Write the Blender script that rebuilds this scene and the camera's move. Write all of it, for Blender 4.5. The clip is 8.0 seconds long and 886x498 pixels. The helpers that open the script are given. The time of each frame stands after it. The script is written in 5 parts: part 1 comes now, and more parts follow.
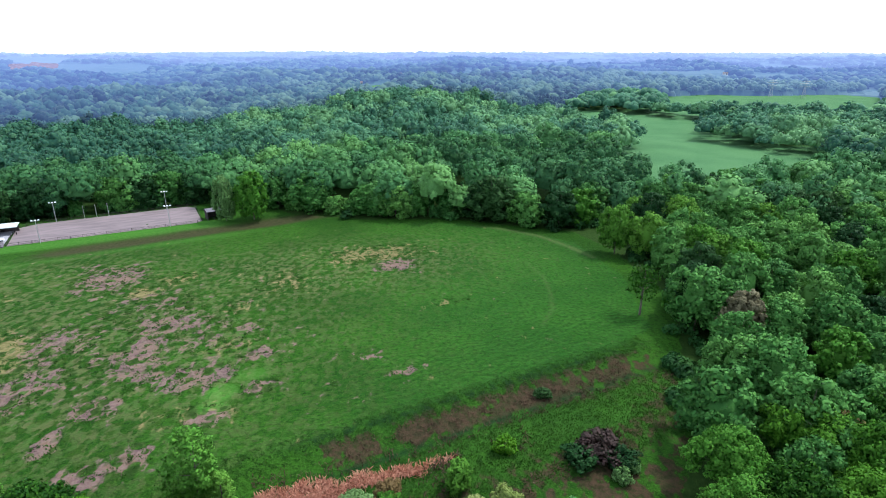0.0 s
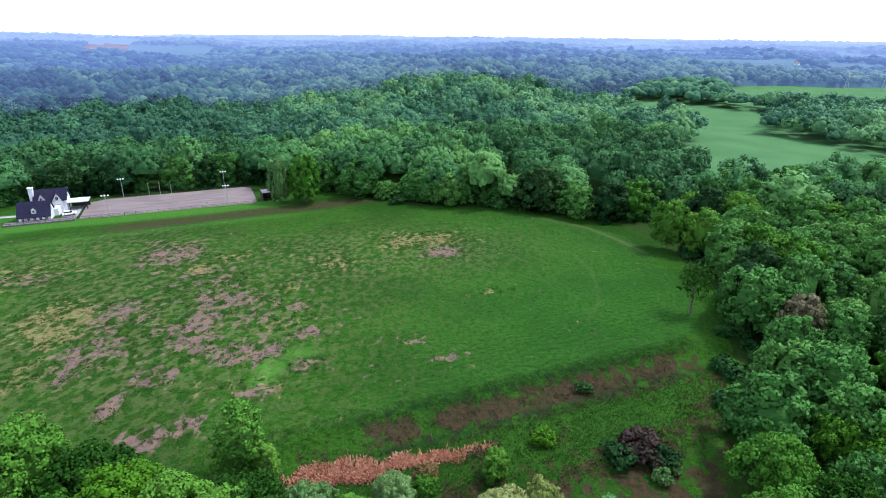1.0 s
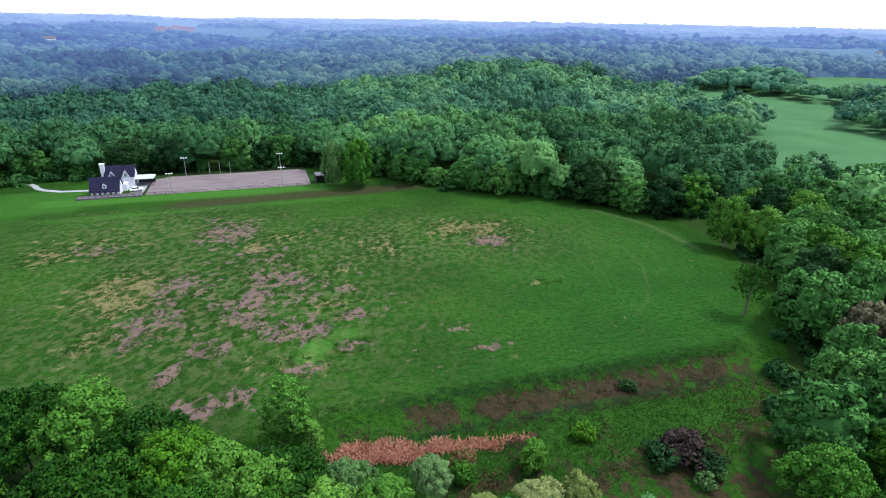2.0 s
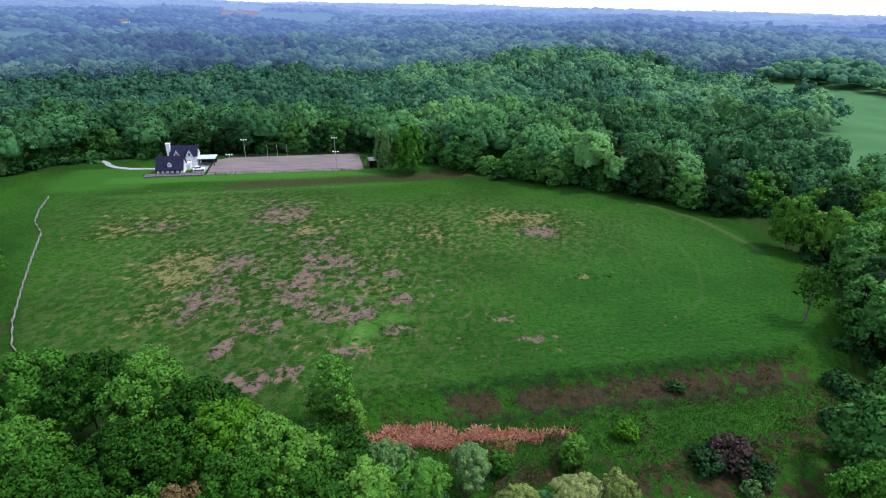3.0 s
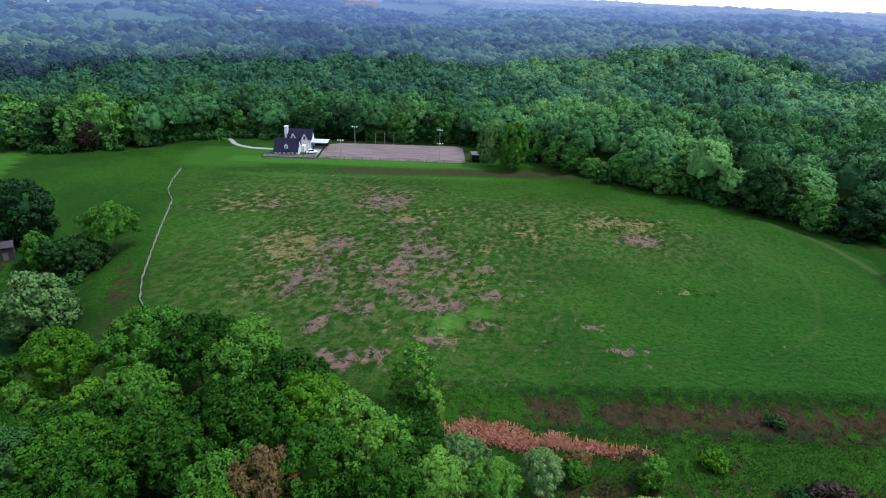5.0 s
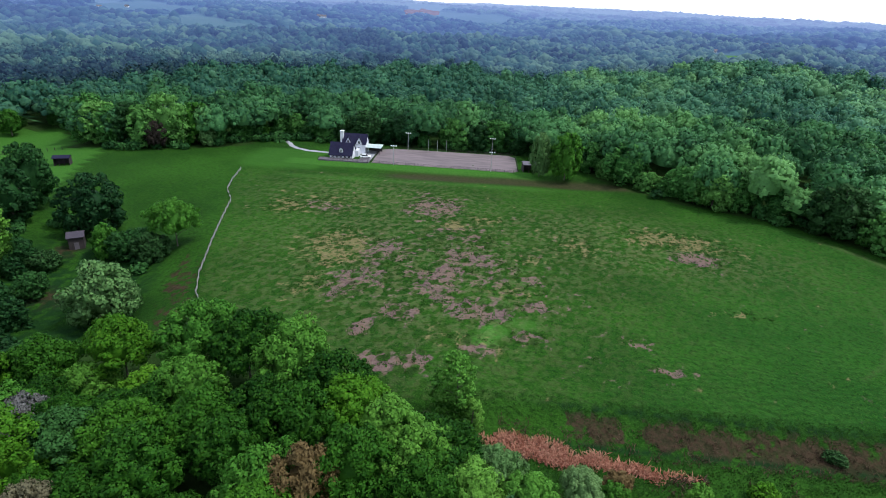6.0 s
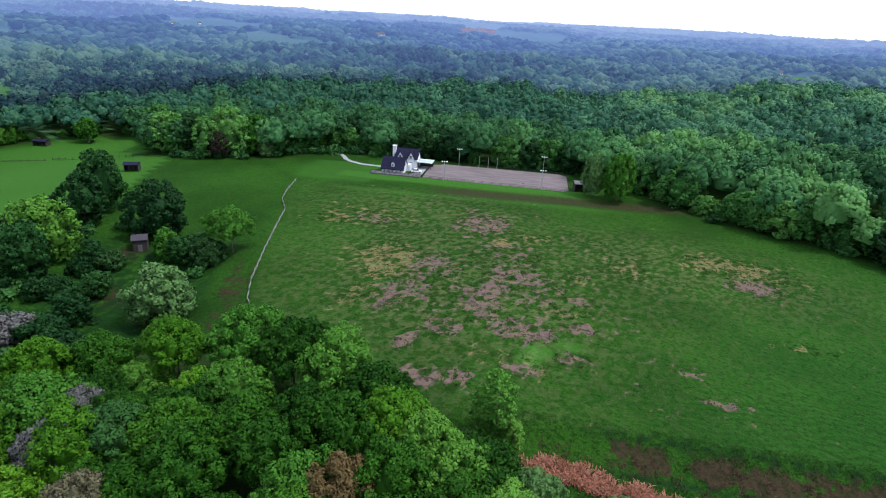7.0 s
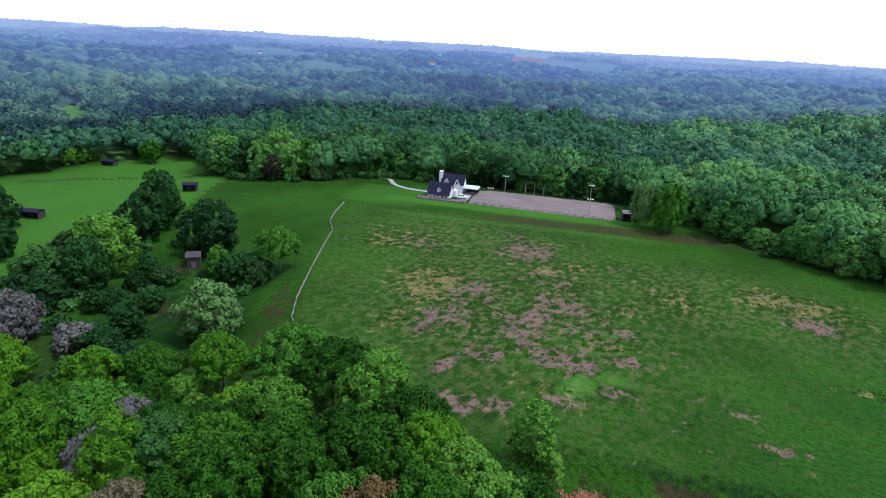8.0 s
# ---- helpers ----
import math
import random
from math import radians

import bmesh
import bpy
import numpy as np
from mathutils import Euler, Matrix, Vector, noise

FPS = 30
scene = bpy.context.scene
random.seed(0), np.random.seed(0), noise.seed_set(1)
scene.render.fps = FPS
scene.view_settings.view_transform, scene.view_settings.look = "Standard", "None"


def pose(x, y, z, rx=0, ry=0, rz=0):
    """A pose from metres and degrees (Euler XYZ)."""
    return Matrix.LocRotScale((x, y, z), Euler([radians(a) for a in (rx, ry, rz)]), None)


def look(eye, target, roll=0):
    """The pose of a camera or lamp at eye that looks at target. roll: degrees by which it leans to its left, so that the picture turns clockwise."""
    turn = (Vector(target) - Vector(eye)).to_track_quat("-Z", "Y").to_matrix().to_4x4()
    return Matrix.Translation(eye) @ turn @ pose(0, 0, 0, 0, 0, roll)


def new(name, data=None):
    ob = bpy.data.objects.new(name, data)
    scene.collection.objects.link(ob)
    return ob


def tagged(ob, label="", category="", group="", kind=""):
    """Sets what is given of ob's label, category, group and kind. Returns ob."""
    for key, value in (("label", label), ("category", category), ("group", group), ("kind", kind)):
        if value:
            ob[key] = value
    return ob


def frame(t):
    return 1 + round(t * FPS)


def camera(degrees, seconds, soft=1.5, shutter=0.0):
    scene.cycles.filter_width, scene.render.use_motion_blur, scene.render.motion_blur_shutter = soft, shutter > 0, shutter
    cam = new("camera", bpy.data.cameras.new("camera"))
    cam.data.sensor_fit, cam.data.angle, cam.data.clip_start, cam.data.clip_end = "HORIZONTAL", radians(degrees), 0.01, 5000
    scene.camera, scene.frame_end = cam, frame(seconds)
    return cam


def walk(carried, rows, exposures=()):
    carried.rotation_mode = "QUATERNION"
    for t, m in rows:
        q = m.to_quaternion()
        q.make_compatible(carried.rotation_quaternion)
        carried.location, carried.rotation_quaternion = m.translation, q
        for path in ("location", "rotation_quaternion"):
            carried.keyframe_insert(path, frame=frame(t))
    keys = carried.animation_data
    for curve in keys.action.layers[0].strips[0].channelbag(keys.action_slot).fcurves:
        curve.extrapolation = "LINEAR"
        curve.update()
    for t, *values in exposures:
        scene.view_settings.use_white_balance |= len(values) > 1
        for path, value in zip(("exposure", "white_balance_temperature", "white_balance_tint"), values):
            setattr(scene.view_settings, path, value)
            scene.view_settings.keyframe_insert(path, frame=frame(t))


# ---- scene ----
# ---------- camera: a drone that hovers and turns to its left ----------
cam = camera(76.5, 8.0, soft=1.0)
PATH = [
    (0.0, 0.00, 0.00, 60.00, 0.01, -19.43, 0.14),
    (0.5, 0.09, -0.15, 60.30, 2.52, -20.15, 0.21),
    (1.0, 0.18, -0.29, 60.58, 5.14, -20.84, 0.66),
    (1.5, 0.27, -0.40, 60.82, 7.72, -21.54, 0.95),
    (3.0, 0.51, -0.63, 61.41, 15.71, -23.66, 1.45),
    (3.5, 0.58, -0.67, 61.56, 18.27, -24.12, 1.78),
    (4.0, 0.64, -0.70, 61.67, 20.94, -24.37, 2.06),
    (4.5, 0.71, -0.70, 61.77, 23.57, -24.53, 2.30),
    (6.0, 0.87, -0.59, 61.89, 31.59, -23.98, 3.06),
    (6.5, 0.92, -0.52, 61.87, 34.26, -23.39, 3.16),
    (7.0, 0.97, -0.43, 61.84, 36.94, -22.63, 3.28),
    (7.5, 1.01, -0.31, 61.77, 39.41, -21.63, 3.51),
    (8.0, 1.04, -0.18, 61.68, 41.92, -20.26, 3.22),
]
walk(cam, [(t, pose(x, y, z, 0, 0, yaw) @ pose(0, 0, 0, 90 + pitch, 0, 0) @ pose(0, 0, 0, 0, 0, roll)) for t, x, y, z, yaw, pitch, roll in PATH],
     exposures=[(0.0, 0.6, 6150, 8), (1.5, 0.48, 6150, 8), (3.5, 0.18, 6150, 8), (6.0, 0.05, 6150, 8), (8.0, 0.12, 6150, 8)])

# ---------- sky and sun ----------
SUN_EL, SUN_AZ = 60.0, 66.0     # degrees: height, and bearing to the right of +y
world = bpy.data.worlds.new("sky")
scene.world = world
world.use_nodes = True
wn = world.node_tree
sky = wn.nodes.new("ShaderNodeTexSky")
sky.sky_type = "NISHITA"
sky.sun_disc = False
sky.sun_elevation = radians(SUN_EL)
sky.sun_rotation = radians(SUN_AZ)
sky.dust_density = 1.0
wn.nodes["Background"].inputs["Strength"].default_value = 0.1
wn.links.new(sky.outputs["Color"], wn.nodes["Background"].inputs["Color"])
# an even veil of thin white cloud over the whole sky
veil = wn.nodes.new("ShaderNodeBackground")
veil.inputs["Color"].default_value = (0.95, 1.0, 1.08, 1)
veil.inputs["Strength"].default_value = 0.88
both = wn.nodes.new("ShaderNodeAddShader")
wn.links.new(wn.nodes["Background"].outputs[0], both.inputs[0])
wn.links.new(veil.outputs[0], both.inputs[1])
wn.links.new(both.outputs[0], wn.nodes["World Output"].inputs[0])
sun = new("sun", bpy.data.lights.new("sun", "SUN"))
sun.data.energy = 3.4
sun.data.angle = radians(9)
sun.data.color = (1.0, 0.96, 0.9)
_a, _e = radians(SUN_AZ), radians(SUN_EL)
sun.matrix_world = look((math.sin(_a) * math.cos(_e) * 100, math.cos(_a) * math.cos(_e) * 100, math.sin(_e) * 100), (0, 0, 0))


# ---------- number helpers ----------
def smooth(a, b, x):
    t = np.clip((x - a) / (b - a), 0, 1)
    return t * t * (3 - 2 * t)


def hash2(i, j, seed):
    h = (i.astype(np.int64) * 374761393 + j.astype(np.int64) * 668265263 + seed * 974711) & 0x7FFFFFFF
    h = ((h ^ (h >> 13)) * 1274126177) & 0x7FFFFFFF
    return ((h ^ (h >> 16)) & 0xFFFF) / 65535.0


def vnoise(x, y, seed=0):
    i, j = np.floor(x), np.floor(y)
    u, v = x - i, y - j
    u, v = u * u * (3 - 2 * u), v * v * (3 - 2 * v)
    a, b = hash2(i, j, seed), hash2(i + 1, j, seed)
    c, d = hash2(i, j + 1, seed), hash2(i + 1, j + 1, seed)
    return (a * (1 - u) + b * u) * (1 - v) + (c * (1 - u) + d * u) * v


def fbm(x, y, octaves=4, seed=0):
    s, amp, tot = 0, 1.0, 0.0
    for k in range(octaves):
        s = s + amp * vnoise(x * 2**k + 17.3 * k, y * 2**k - 9.1 * k, seed + k)
        tot += amp
        amp *= 0.5
    return s / tot


CREST_AZ = [-40, -20, -14, -11, -9, -6.5, -3.6, 1.4, 4.7, 9, 13, 18, 23, 28, 33, 37, 43, 50, 58, 68, 80]    # bearings to the left of +y
CREST_R = [900, 880, 800, 600, 580, 580, 580, 580, 580, 570, 560, 545, 525, 510, 500, 480, 450, 430, 400, 345, 330]
CREST_Z = [-5, -5, -6, -11, -11, -10, 1, 7.5, 8, 1.6, -8, -10, -14, -13, -6, -6, -8, -5, -3, -8, -10]
VALLEY_Z = [-6, -6, -7, -9, -10, -10, -6, -4, -5, -10, -18, -24, -28, -29, -28, -26, -24, -22, -22, -24, -24]


def bearing(x, y):
    return np.degrees(np.arctan2(-x, y))


def crest(x, y):
    """How far off the wooded ridge lies in the direction of a place."""
    return np.interp(bearing(x, y), CREST_AZ, CREST_R)


def height(x, y):
    """The lie of the land."""
    x, y = np.asarray(x, float), np.asarray(y, float)
    r = np.hypot(x, y)
    az = bearing(x, y)
    # hollow with scrub beyond the rail fence
    s = (x + 94.8) * -0.685 + (y - 59.4) * -0.729
    t = (x + 94.8) * -0.729 + (y - 59.4) * 0.685
    z = -4.5 * smooth(1, 22, s) * (1 - smooth(38, 66, s)) * (1 - smooth(55, 100, t)) * smooth(-80, -20, t)
    # bank between the hay field and the rough strip
    q = (x + 30.7) * 0.461 - (y - 71.0) * 0.887
    z = z - (1.7 * smooth(0.5, 6.5, q) + 2.5 * smooth(14, 45, q)) * (1 - smooth(150, 260, r))
    # shallow swale before the riding arena
    a = (x + 140.8) * 0.878 + (y - 171.0) * 0.478
    b = (x + 140.8) * -0.478 + (y - 171.0) * 0.878
    z = z - 0.9 * np.exp(-((b + 12) / 4.5) ** 2) * smooth(-5, 20, a) * (1 - smooth(75, 110, a))
    # the wooded ridge, and a valley behind it
    rc, zc, zv = crest(x, y), np.interp(az, CREST_AZ, CREST_Z), np.interp(az, CREST_AZ, VALLEY_Z)
    dip = np.interp(az, [-12, 0, 12, 30, 48, 60], [0, 3, 7, 6, 3, 0])
    z = z + zc * smooth(225, rc - 20, r) + (zv - zc) * smooth(rc + 10, rc + 190, r)
    z = z - dip * smooth(225, 330, r) * (1 - smooth(330, rc - 20, r))
    # rolling country
    far = smooth(rc + 150, rc + 700, r)
    fold = 1 - np.abs(2 * fbm(x / 620 + 5.3, y / 620 + 2.2, 3, 5) - 1) * 2.2
    z = z + far * (26 * (fold - 0.45) + 22 * (fbm(x / 300 + 1.7, y / 300, 2, 15) - 0.5)) * (1 - 0.35 * smooth(3000, 4500, r))
    z = z + (30 - zv) * smooth(rc + 350, 4300, r)
    z = z + 5 * (fbm(x / 90 + 3.1, y / 90 + 7.7, 2, 9) - 0.5) * smooth(260, 420, r)
    z = z + 0.25 * (fbm(x / 14, y / 14, 2, 21) - 0.5)
    return z


def inside(x, y, poly):
    x, y = np.asarray(x, float), np.asarray(y, float)
    res = np.zeros(x.shape, bool)
    n = len(poly)
    for k in range(n):
        (x0, y0), (x1, y1) = poly[k], poly[(k + 1) % n]
        c = ((y0 > y) != (y1 > y)) & (x < (x1 - x0) * (y - y0) / (y1 - y0 + 1e-9) + x0)
        res ^= c
    return res


OPEN_LAND = [(-94.9, 52.4), (-74.2, 51.3), (-57.8, 53.8), (-44.7, 54.2), (-29.6, 50.7), (-19.7, 45.1), (0.1, 41.9), (15.3, 46.4), (31.0, 58.6), (41.6, 76.6), (50.0, 101.5), (59.5, 134.3), (54.1, 169.7), (45.8, 189.1), (26.0, 195.2), (4.5, 204.3),
             (-29.1, 203.0), (-60.5, 212.0), (-65.6, 216.8), (-86.0, 228.2), (-101.2, 231.7), (-162.4, 199.5), (-178.8, 190.1), (-211.6, 197.0), (-208.0, 177.3), (-200.5, 158.5), (-207.3, 144.2), (-228.5, 123.0), (-258.0, 113.5), (-270, 124), (-315.2, 137.7), (-322.5, 126.6), (-330.6, 100.1), (-330.3, 73.7), (-332.1, 50.7), (-280, 22), (-240.1, 8.6), (-198.4, -6.8), (-155.5, 4.2), (-122.8, 28.7), (-109.8, 39.7)]
HAY_FIELD = [(-92.8, 54.5), (-39.6, 58.2), (-30.7, 71.0), (37.3, 106.8), (47.8, 116.1), (51.0, 147.8), (43.6, 177.2), (26.0, 190.3), (4.5, 199.3), (-29.1, 199.1), (-80.7, 188.7), (-168.7, 136.9), (-170.8, 130.8), (-154.3, 112.6), (-122.4, 83.0), (-100.9, 63.1)]
CLEARINGS = [
    [(120.4, 230.4), (91.2, 227.4), (86.4, 300.3), (103.2, 323.9), (146.6, 401.6), (130.5, 370.2), (132.4, 412.3), (117.6, 450.4), (107.7, 547.5), (131.1, 666.7), (166.1, 637.7), (214.2, 596.2), (233.7, 571.0), (251.2, 549.3), (184.3, 405.0), (189.5, 394.3), (222.1, 330.3), (172.0, 254.9)],
    [(316.8, 879.2), (421.3, 932.2), (495.4, 901.3), (740.8, 983.8), (448, 583), (330, 546), (318, 585), (268, 605), (236, 632)],
    [(-684.2, 157.0), (-700.3, 189.2), (-624.7, 172.2), (-364.9, 102.1), (-471.7, 114.6), (-625.4, 146.9)],
    [(-145.5, 856.2), (-162.6, 1160.2), (-94.0, 1145.7), (-75.2, 863.2)],
]

PLOUGHED = [(-1254, 1690), (-1277, 1958), (-1597, 2545), (-1714, 2467), (-1454, 1954)]
CLEARINGS.append(PLOUGHED)

# pale fields among the far hills: place, half width, slant
for _x, _y, _w, _k in [(613, 1975, 90, 0.6), (540, 1423, 127, 0.8), (1076, 1933, 164, 1.0), (69, 1587, 91, 0.6), (335, 2123, 128, 0.8), (-1024, 1854, 165, 1.0), (-604, 2584, 92, 0.6), (-1604, 940, 129, 0.8)]:
    _d = math.hypot(_x, _y)
    _u = (_x / _d, _y / _d)
    CLEARINGS.append([(_x + _w * (math.cos(a) * -_u[1] + 1.5 * _k * math.sin(a) * _u[0]) * (1 + 0.25 * math.sin(3 * a + _x)), _y + _w * (math.cos(a) * _u[0] + 1.5 * _k * math.sin(a) * _u[1]) * (1 + 0.25 * math.sin(3 * a + _x)))
                      for a in [k * math.pi / 5 for k in range(10)]])

FAR_HOUSES = [(-1560, 775, 11, 7, 8, 60), (-1572, 832, 11, 7, 8, 60), (-1586, 912, 9, 7, 4, 30), (-1257, 1203, 14, 7, 4, 40), (-1136, 1175, 24, 9, 4, 40), (-1350, 1478, 18, 9, 4, 45), (-1229, 436, 12, 7, 4, 60), (-1184, 452, 9, 7, 4, 50), (-1271, 334, 9, 7, 4, 70), (68, 1137, 9, 7, 4, 0), (34, 1163, 9, 7, 4, 10), (-97, 1289, 9, 7, 4, 20), (-166, 1168, 9, 7, 4, 10), (-445, 2078, 18, 7, 4, 10), (663, 1385, 11, 7, 4, -20), (153, 1669, 9, 7, 4, 0), (203, 1726, 11, 7, 4, 0), (312, 1337, 9, 7, 4, -10)]


def is_open(x, y, grow=0.0):
    res = inside(x, y, OPEN_LAND)
    for c in CLEARINGS:
        res |= inside(x, y, c)
    r = np.hypot(x, y)
    for hx, hy, w, *_ in FAR_HOUSES:
        res |= np.hypot((x - hx * 0.985), (y - hy * 0.985)) < 16 + w
    for fx, fy, fa, fb in ((-1772, 2468, 260, 160), (-1493, 997, 160, 70), (-1050, 2557, 200, 70), (248, 2156, 220, 60), (958, 2019, 160, 60), (-1117, 1827, 120, 60)):
        res |= ((x - fx) / fa) ** 2 + ((y - fy) / fb) ** 2 < 1
    res |= (fbm(np.asarray(x) / 260 + 40, np.asarray(y) / 170 + 11, 3, 77) > 0.615) & (r > 1200)
    return res


# ---------- materials ----------
def material(name):
    m = bpy.data.materials.new(name)
    m.use_nodes = True
    nt = m.node_tree
    return m, nt, nt.nodes["Principled BSDF"]


def node(nt, kind, **inputs):
    n = nt.nodes.new(kind)
    for k, v in inputs.items():
        n.inputs[k.replace("_", " ")].default_value = v
    return n


def mix(nt, fac, a, b):
    """A colour mix; fac, a and b are sockets or values."""
    n = nt.nodes.new("ShaderNodeMix")
    n.data_type = "RGBA"
    for sock, v in ((n.inputs[0], fac), (n.inputs[6], a), (n.inputs[7], b)):
        if isinstance(v, (tuple, list)):
            sock.default_value = (*v, 1) if len(v) == 3 else v
        elif isinstance(v, (int, float)):
            sock.default_value = v
        else:
            nt.links.new(v, sock)
    return n.outputs[2]


def ramp(nt, fac, lo, hi):
    n = nt.nodes.new("ShaderNodeMapRange")
    n.interpolation_type = "SMOOTHSTEP"
    n.inputs[1].default_value, n.inputs[2].default_value = lo, hi
    nt.links.new(fac, n.inputs[0])
    return n.outputs[0]


def calc(nt, op, a, b):
    n = nt.nodes.new("ShaderNodeMath")
    n.operation = op
    for sock, v in ((n.inputs[0], a), (n.inputs[1], b)):
        if isinstance(v, (int, float)):
            sock.default_value = v
        else:
            nt.links.new(v, sock)
    return n.outputs[0]


def grain(nt, scale, detail=4.0, stretch=None, coords=None, rough=0.5):
    tc = nt.nodes.new("ShaderNodeTexCoord").outputs["Object"] if coords is None else coords
    if stretch:
        mp = nt.nodes.new("ShaderNodeMapping")
        mp.inputs["Rotation"].default_value = (0, 0, stretch[0])
        mp.inputs["Scale"].default_value = stretch[1]
        nt.links.new(tc, mp.inputs["Vector"])
        tc = mp.outputs["Vector"]
    n = nt.nodes.new("ShaderNodeTexNoise")
    n.inputs["Scale"].default_value, n.inputs["Detail"].default_value, n.inputs["Roughness"].default_value = scale, detail, rough
    nt.links.new(tc, n.inputs["Vector"])
    return n.outputs["Fac"]


def attr(nt, name):
    n = nt.nodes.new("ShaderNodeAttribute")
    n.attribute_name = name
    return n.outputs["Fac"]


def bump(nt, bsdf, h, strength, distance):
    n = nt.nodes.new("ShaderNodeBump")
    n.inputs["Strength"].default_value, n.inputs["Distance"].default_value = strength, distance
    nt.links.new(h, n.inputs["Height"])
    nt.links.new(n.outputs["Normal"], bsdf.inputs["Normal"])


def plain(name, a, b, scale, rough=0.7, metal=0.0, stretch=None, relief=0.0):
    """A surface with two tones of grain and, where given, relief."""
    m, nt, bs = material(name)
    g = grain(nt, scale, 5.0, stretch)
    g2 = grain(nt, scale * 0.13, 3.0)
    f = calc(nt, "ADD", calc(nt, "MULTIPLY", g, 0.6), calc(nt, "MULTIPLY", g2, 0.4))
    nt.links.new(mix(nt, ramp(nt, f, 0.3, 0.7), a, b), bs.inputs["Base Color"])
    bs.inputs["Roughness"].default_value, bs.inputs["Metallic"].default_value = rough, metal
    if relief:
        bump(nt, bs, g, 0.6, relief)
    return m


def foliage(name, dark, mid, light, per_tree=True, thin=0.22, spray_tone=0.42, fine=1.0, contrast=0.3):
    """Leaves: a tone for each tree, another for each spray."""
    m, nt, bs = material(name)
    tree = nt.nodes.new("ShaderNodeObjectInfo").outputs["Random"] if per_tree else attr(nt, "tint")
    spray = nt.nodes.new("ShaderNodeNewGeometry").outputs["Random Per Island"]
    c = mix(nt, ramp(nt, tree, 0.0, 0.55), dark, mid)
    c = mix(nt, ramp(nt, tree, 0.5, 1.0), c, light)
    c = mix(nt, calc(nt, "MULTIPLY", ramp(nt, spray, 0.5, 1.0), spray_tone), c, light)
    c = mix(nt, calc(nt, "MULTIPLY", ramp(nt, spray, 0.45, 0.0), spray_tone), c, dark)
    leafy = calc(nt, "ADD", calc(nt, "MULTIPLY", grain(nt, 0.7 * fine, 4.0), 0.6), calc(nt, "MULTIPLY", grain(nt, 2.6 * fine, 3.0), 0.4))
    c = mix(nt, calc(nt, "MULTIPLY", ramp(nt, leafy, 0.48, 0.66), contrast), c, light)
    c = mix(nt, calc(nt, "MULTIPLY", ramp(nt, leafy, 0.52, 0.36), contrast), c, dark)
    bump(nt, bs, leafy, 0.5, 0.5)
    nt.links.new(c, bs.inputs["Base Color"])
    bs.inputs["Roughness"].default_value = 0.6
    bs.inputs["Specular IOR Level"].default_value = 0.08
    tr = nt.nodes.new("ShaderNodeBsdfTranslucent")
    nt.links.new(c, tr.inputs["Color"])
    ms = nt.nodes.new("ShaderNodeMixShader")
    ms.inputs[0].default_value = thin
    out = nt.nodes["Material Output"]
    nt.links.new(bs.outputs[0], ms.inputs[1])
    nt.links.new(tr.outputs[0], ms.inputs[2])
    nt.links.new(ms.outputs[0], out.inputs[0])
    return m


LEAF = foliage("leaves_green", (0.009, 0.046, 0.004), (0.024, 0.092, 0.007), (0.058, 0.17, 0.012))
# woods and ridge: blue raised in the leaf colours to paint in haze
LEAF_STUFF = foliage("leaves_woods_hazed", (0.026, 0.092, 0.036), (0.056, 0.17, 0.058), (0.125, 0.285, 0.082), per_tree=False, spray_tone=0.25, fine=1.2, contrast=0.32)
LEAF_RIDGE = foliage("leaves_ridge_hazed", (0.02, 0.076, 0.05), (0.052, 0.152, 0.086), (0.122, 0.265, 0.108), per_tree=False, spray_tone=0.25, fine=0.9, contrast=0.32)
# darker copy of the woods' leaves: shade at the trees' foot painted in
LEAF_SCRUB_SHADED = foliage("leaves_undergrowth_shaded", (0.008, 0.036, 0.01), (0.018, 0.07, 0.016), (0.045, 0.13, 0.03), per_tree=False, spray_tone=0.3, contrast=0.3)
LEAF_FRESH = foliage("leaves_fresh", (0.06, 0.18, 0.022), (0.085, 0.235, 0.03), (0.14, 0.31, 0.045))
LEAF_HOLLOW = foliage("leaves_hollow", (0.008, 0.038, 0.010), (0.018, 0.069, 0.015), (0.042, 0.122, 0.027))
LEAF_RUSSET = foliage("leaves_russet", (0.025, 0.021, 0.018), (0.042, 0.032, 0.025), (0.063, 0.049, 0.035))
LEAF_MID = foliage("leaves_wood_edge", (0.026, 0.1, 0.022), (0.056, 0.178, 0.036), (0.12, 0.28, 0.06))
LEAF_LIME = foliage("leaves_lime", (0.036, 0.122, 0.006), (0.066, 0.19, 0.009), (0.112, 0.258, 0.017))
LEAF_SILVER = foliage("leaves_silver", (0.059, 0.140, 0.038), (0.095, 0.199, 0.059), (0.161, 0.273, 0.095))
LEAF_BRONZE = foliage("leaves_bronze", (0.105, 0.073, 0.029), (0.147, 0.101, 0.041), (0.203, 0.140, 0.063))
LEAF_BLOSSOM = foliage("blossom_pale", (0.070, 0.073, 0.073), (0.105, 0.105, 0.105), (0.161, 0.158, 0.154))
LEAF_DARK = foliage("leaves_dark", (0.008, 0.038, 0.011), (0.015, 0.056, 0.015), (0.032, 0.084, 0.022))
LEAF_LIGHT = foliage("leaves_light", (0.026, 0.105, 0.01), (0.052, 0.168, 0.017), (0.1, 0.24, 0.03))
LEAF_TAN = foliage("leaves_tan", (0.091, 0.084, 0.049), (0.119, 0.112, 0.063), (0.168, 0.154, 0.091))
LEAF_PALE = foliage("leaves_pale", (0.154, 0.217, 0.049), (0.217, 0.280, 0.077), (0.322, 0.364, 0.140))
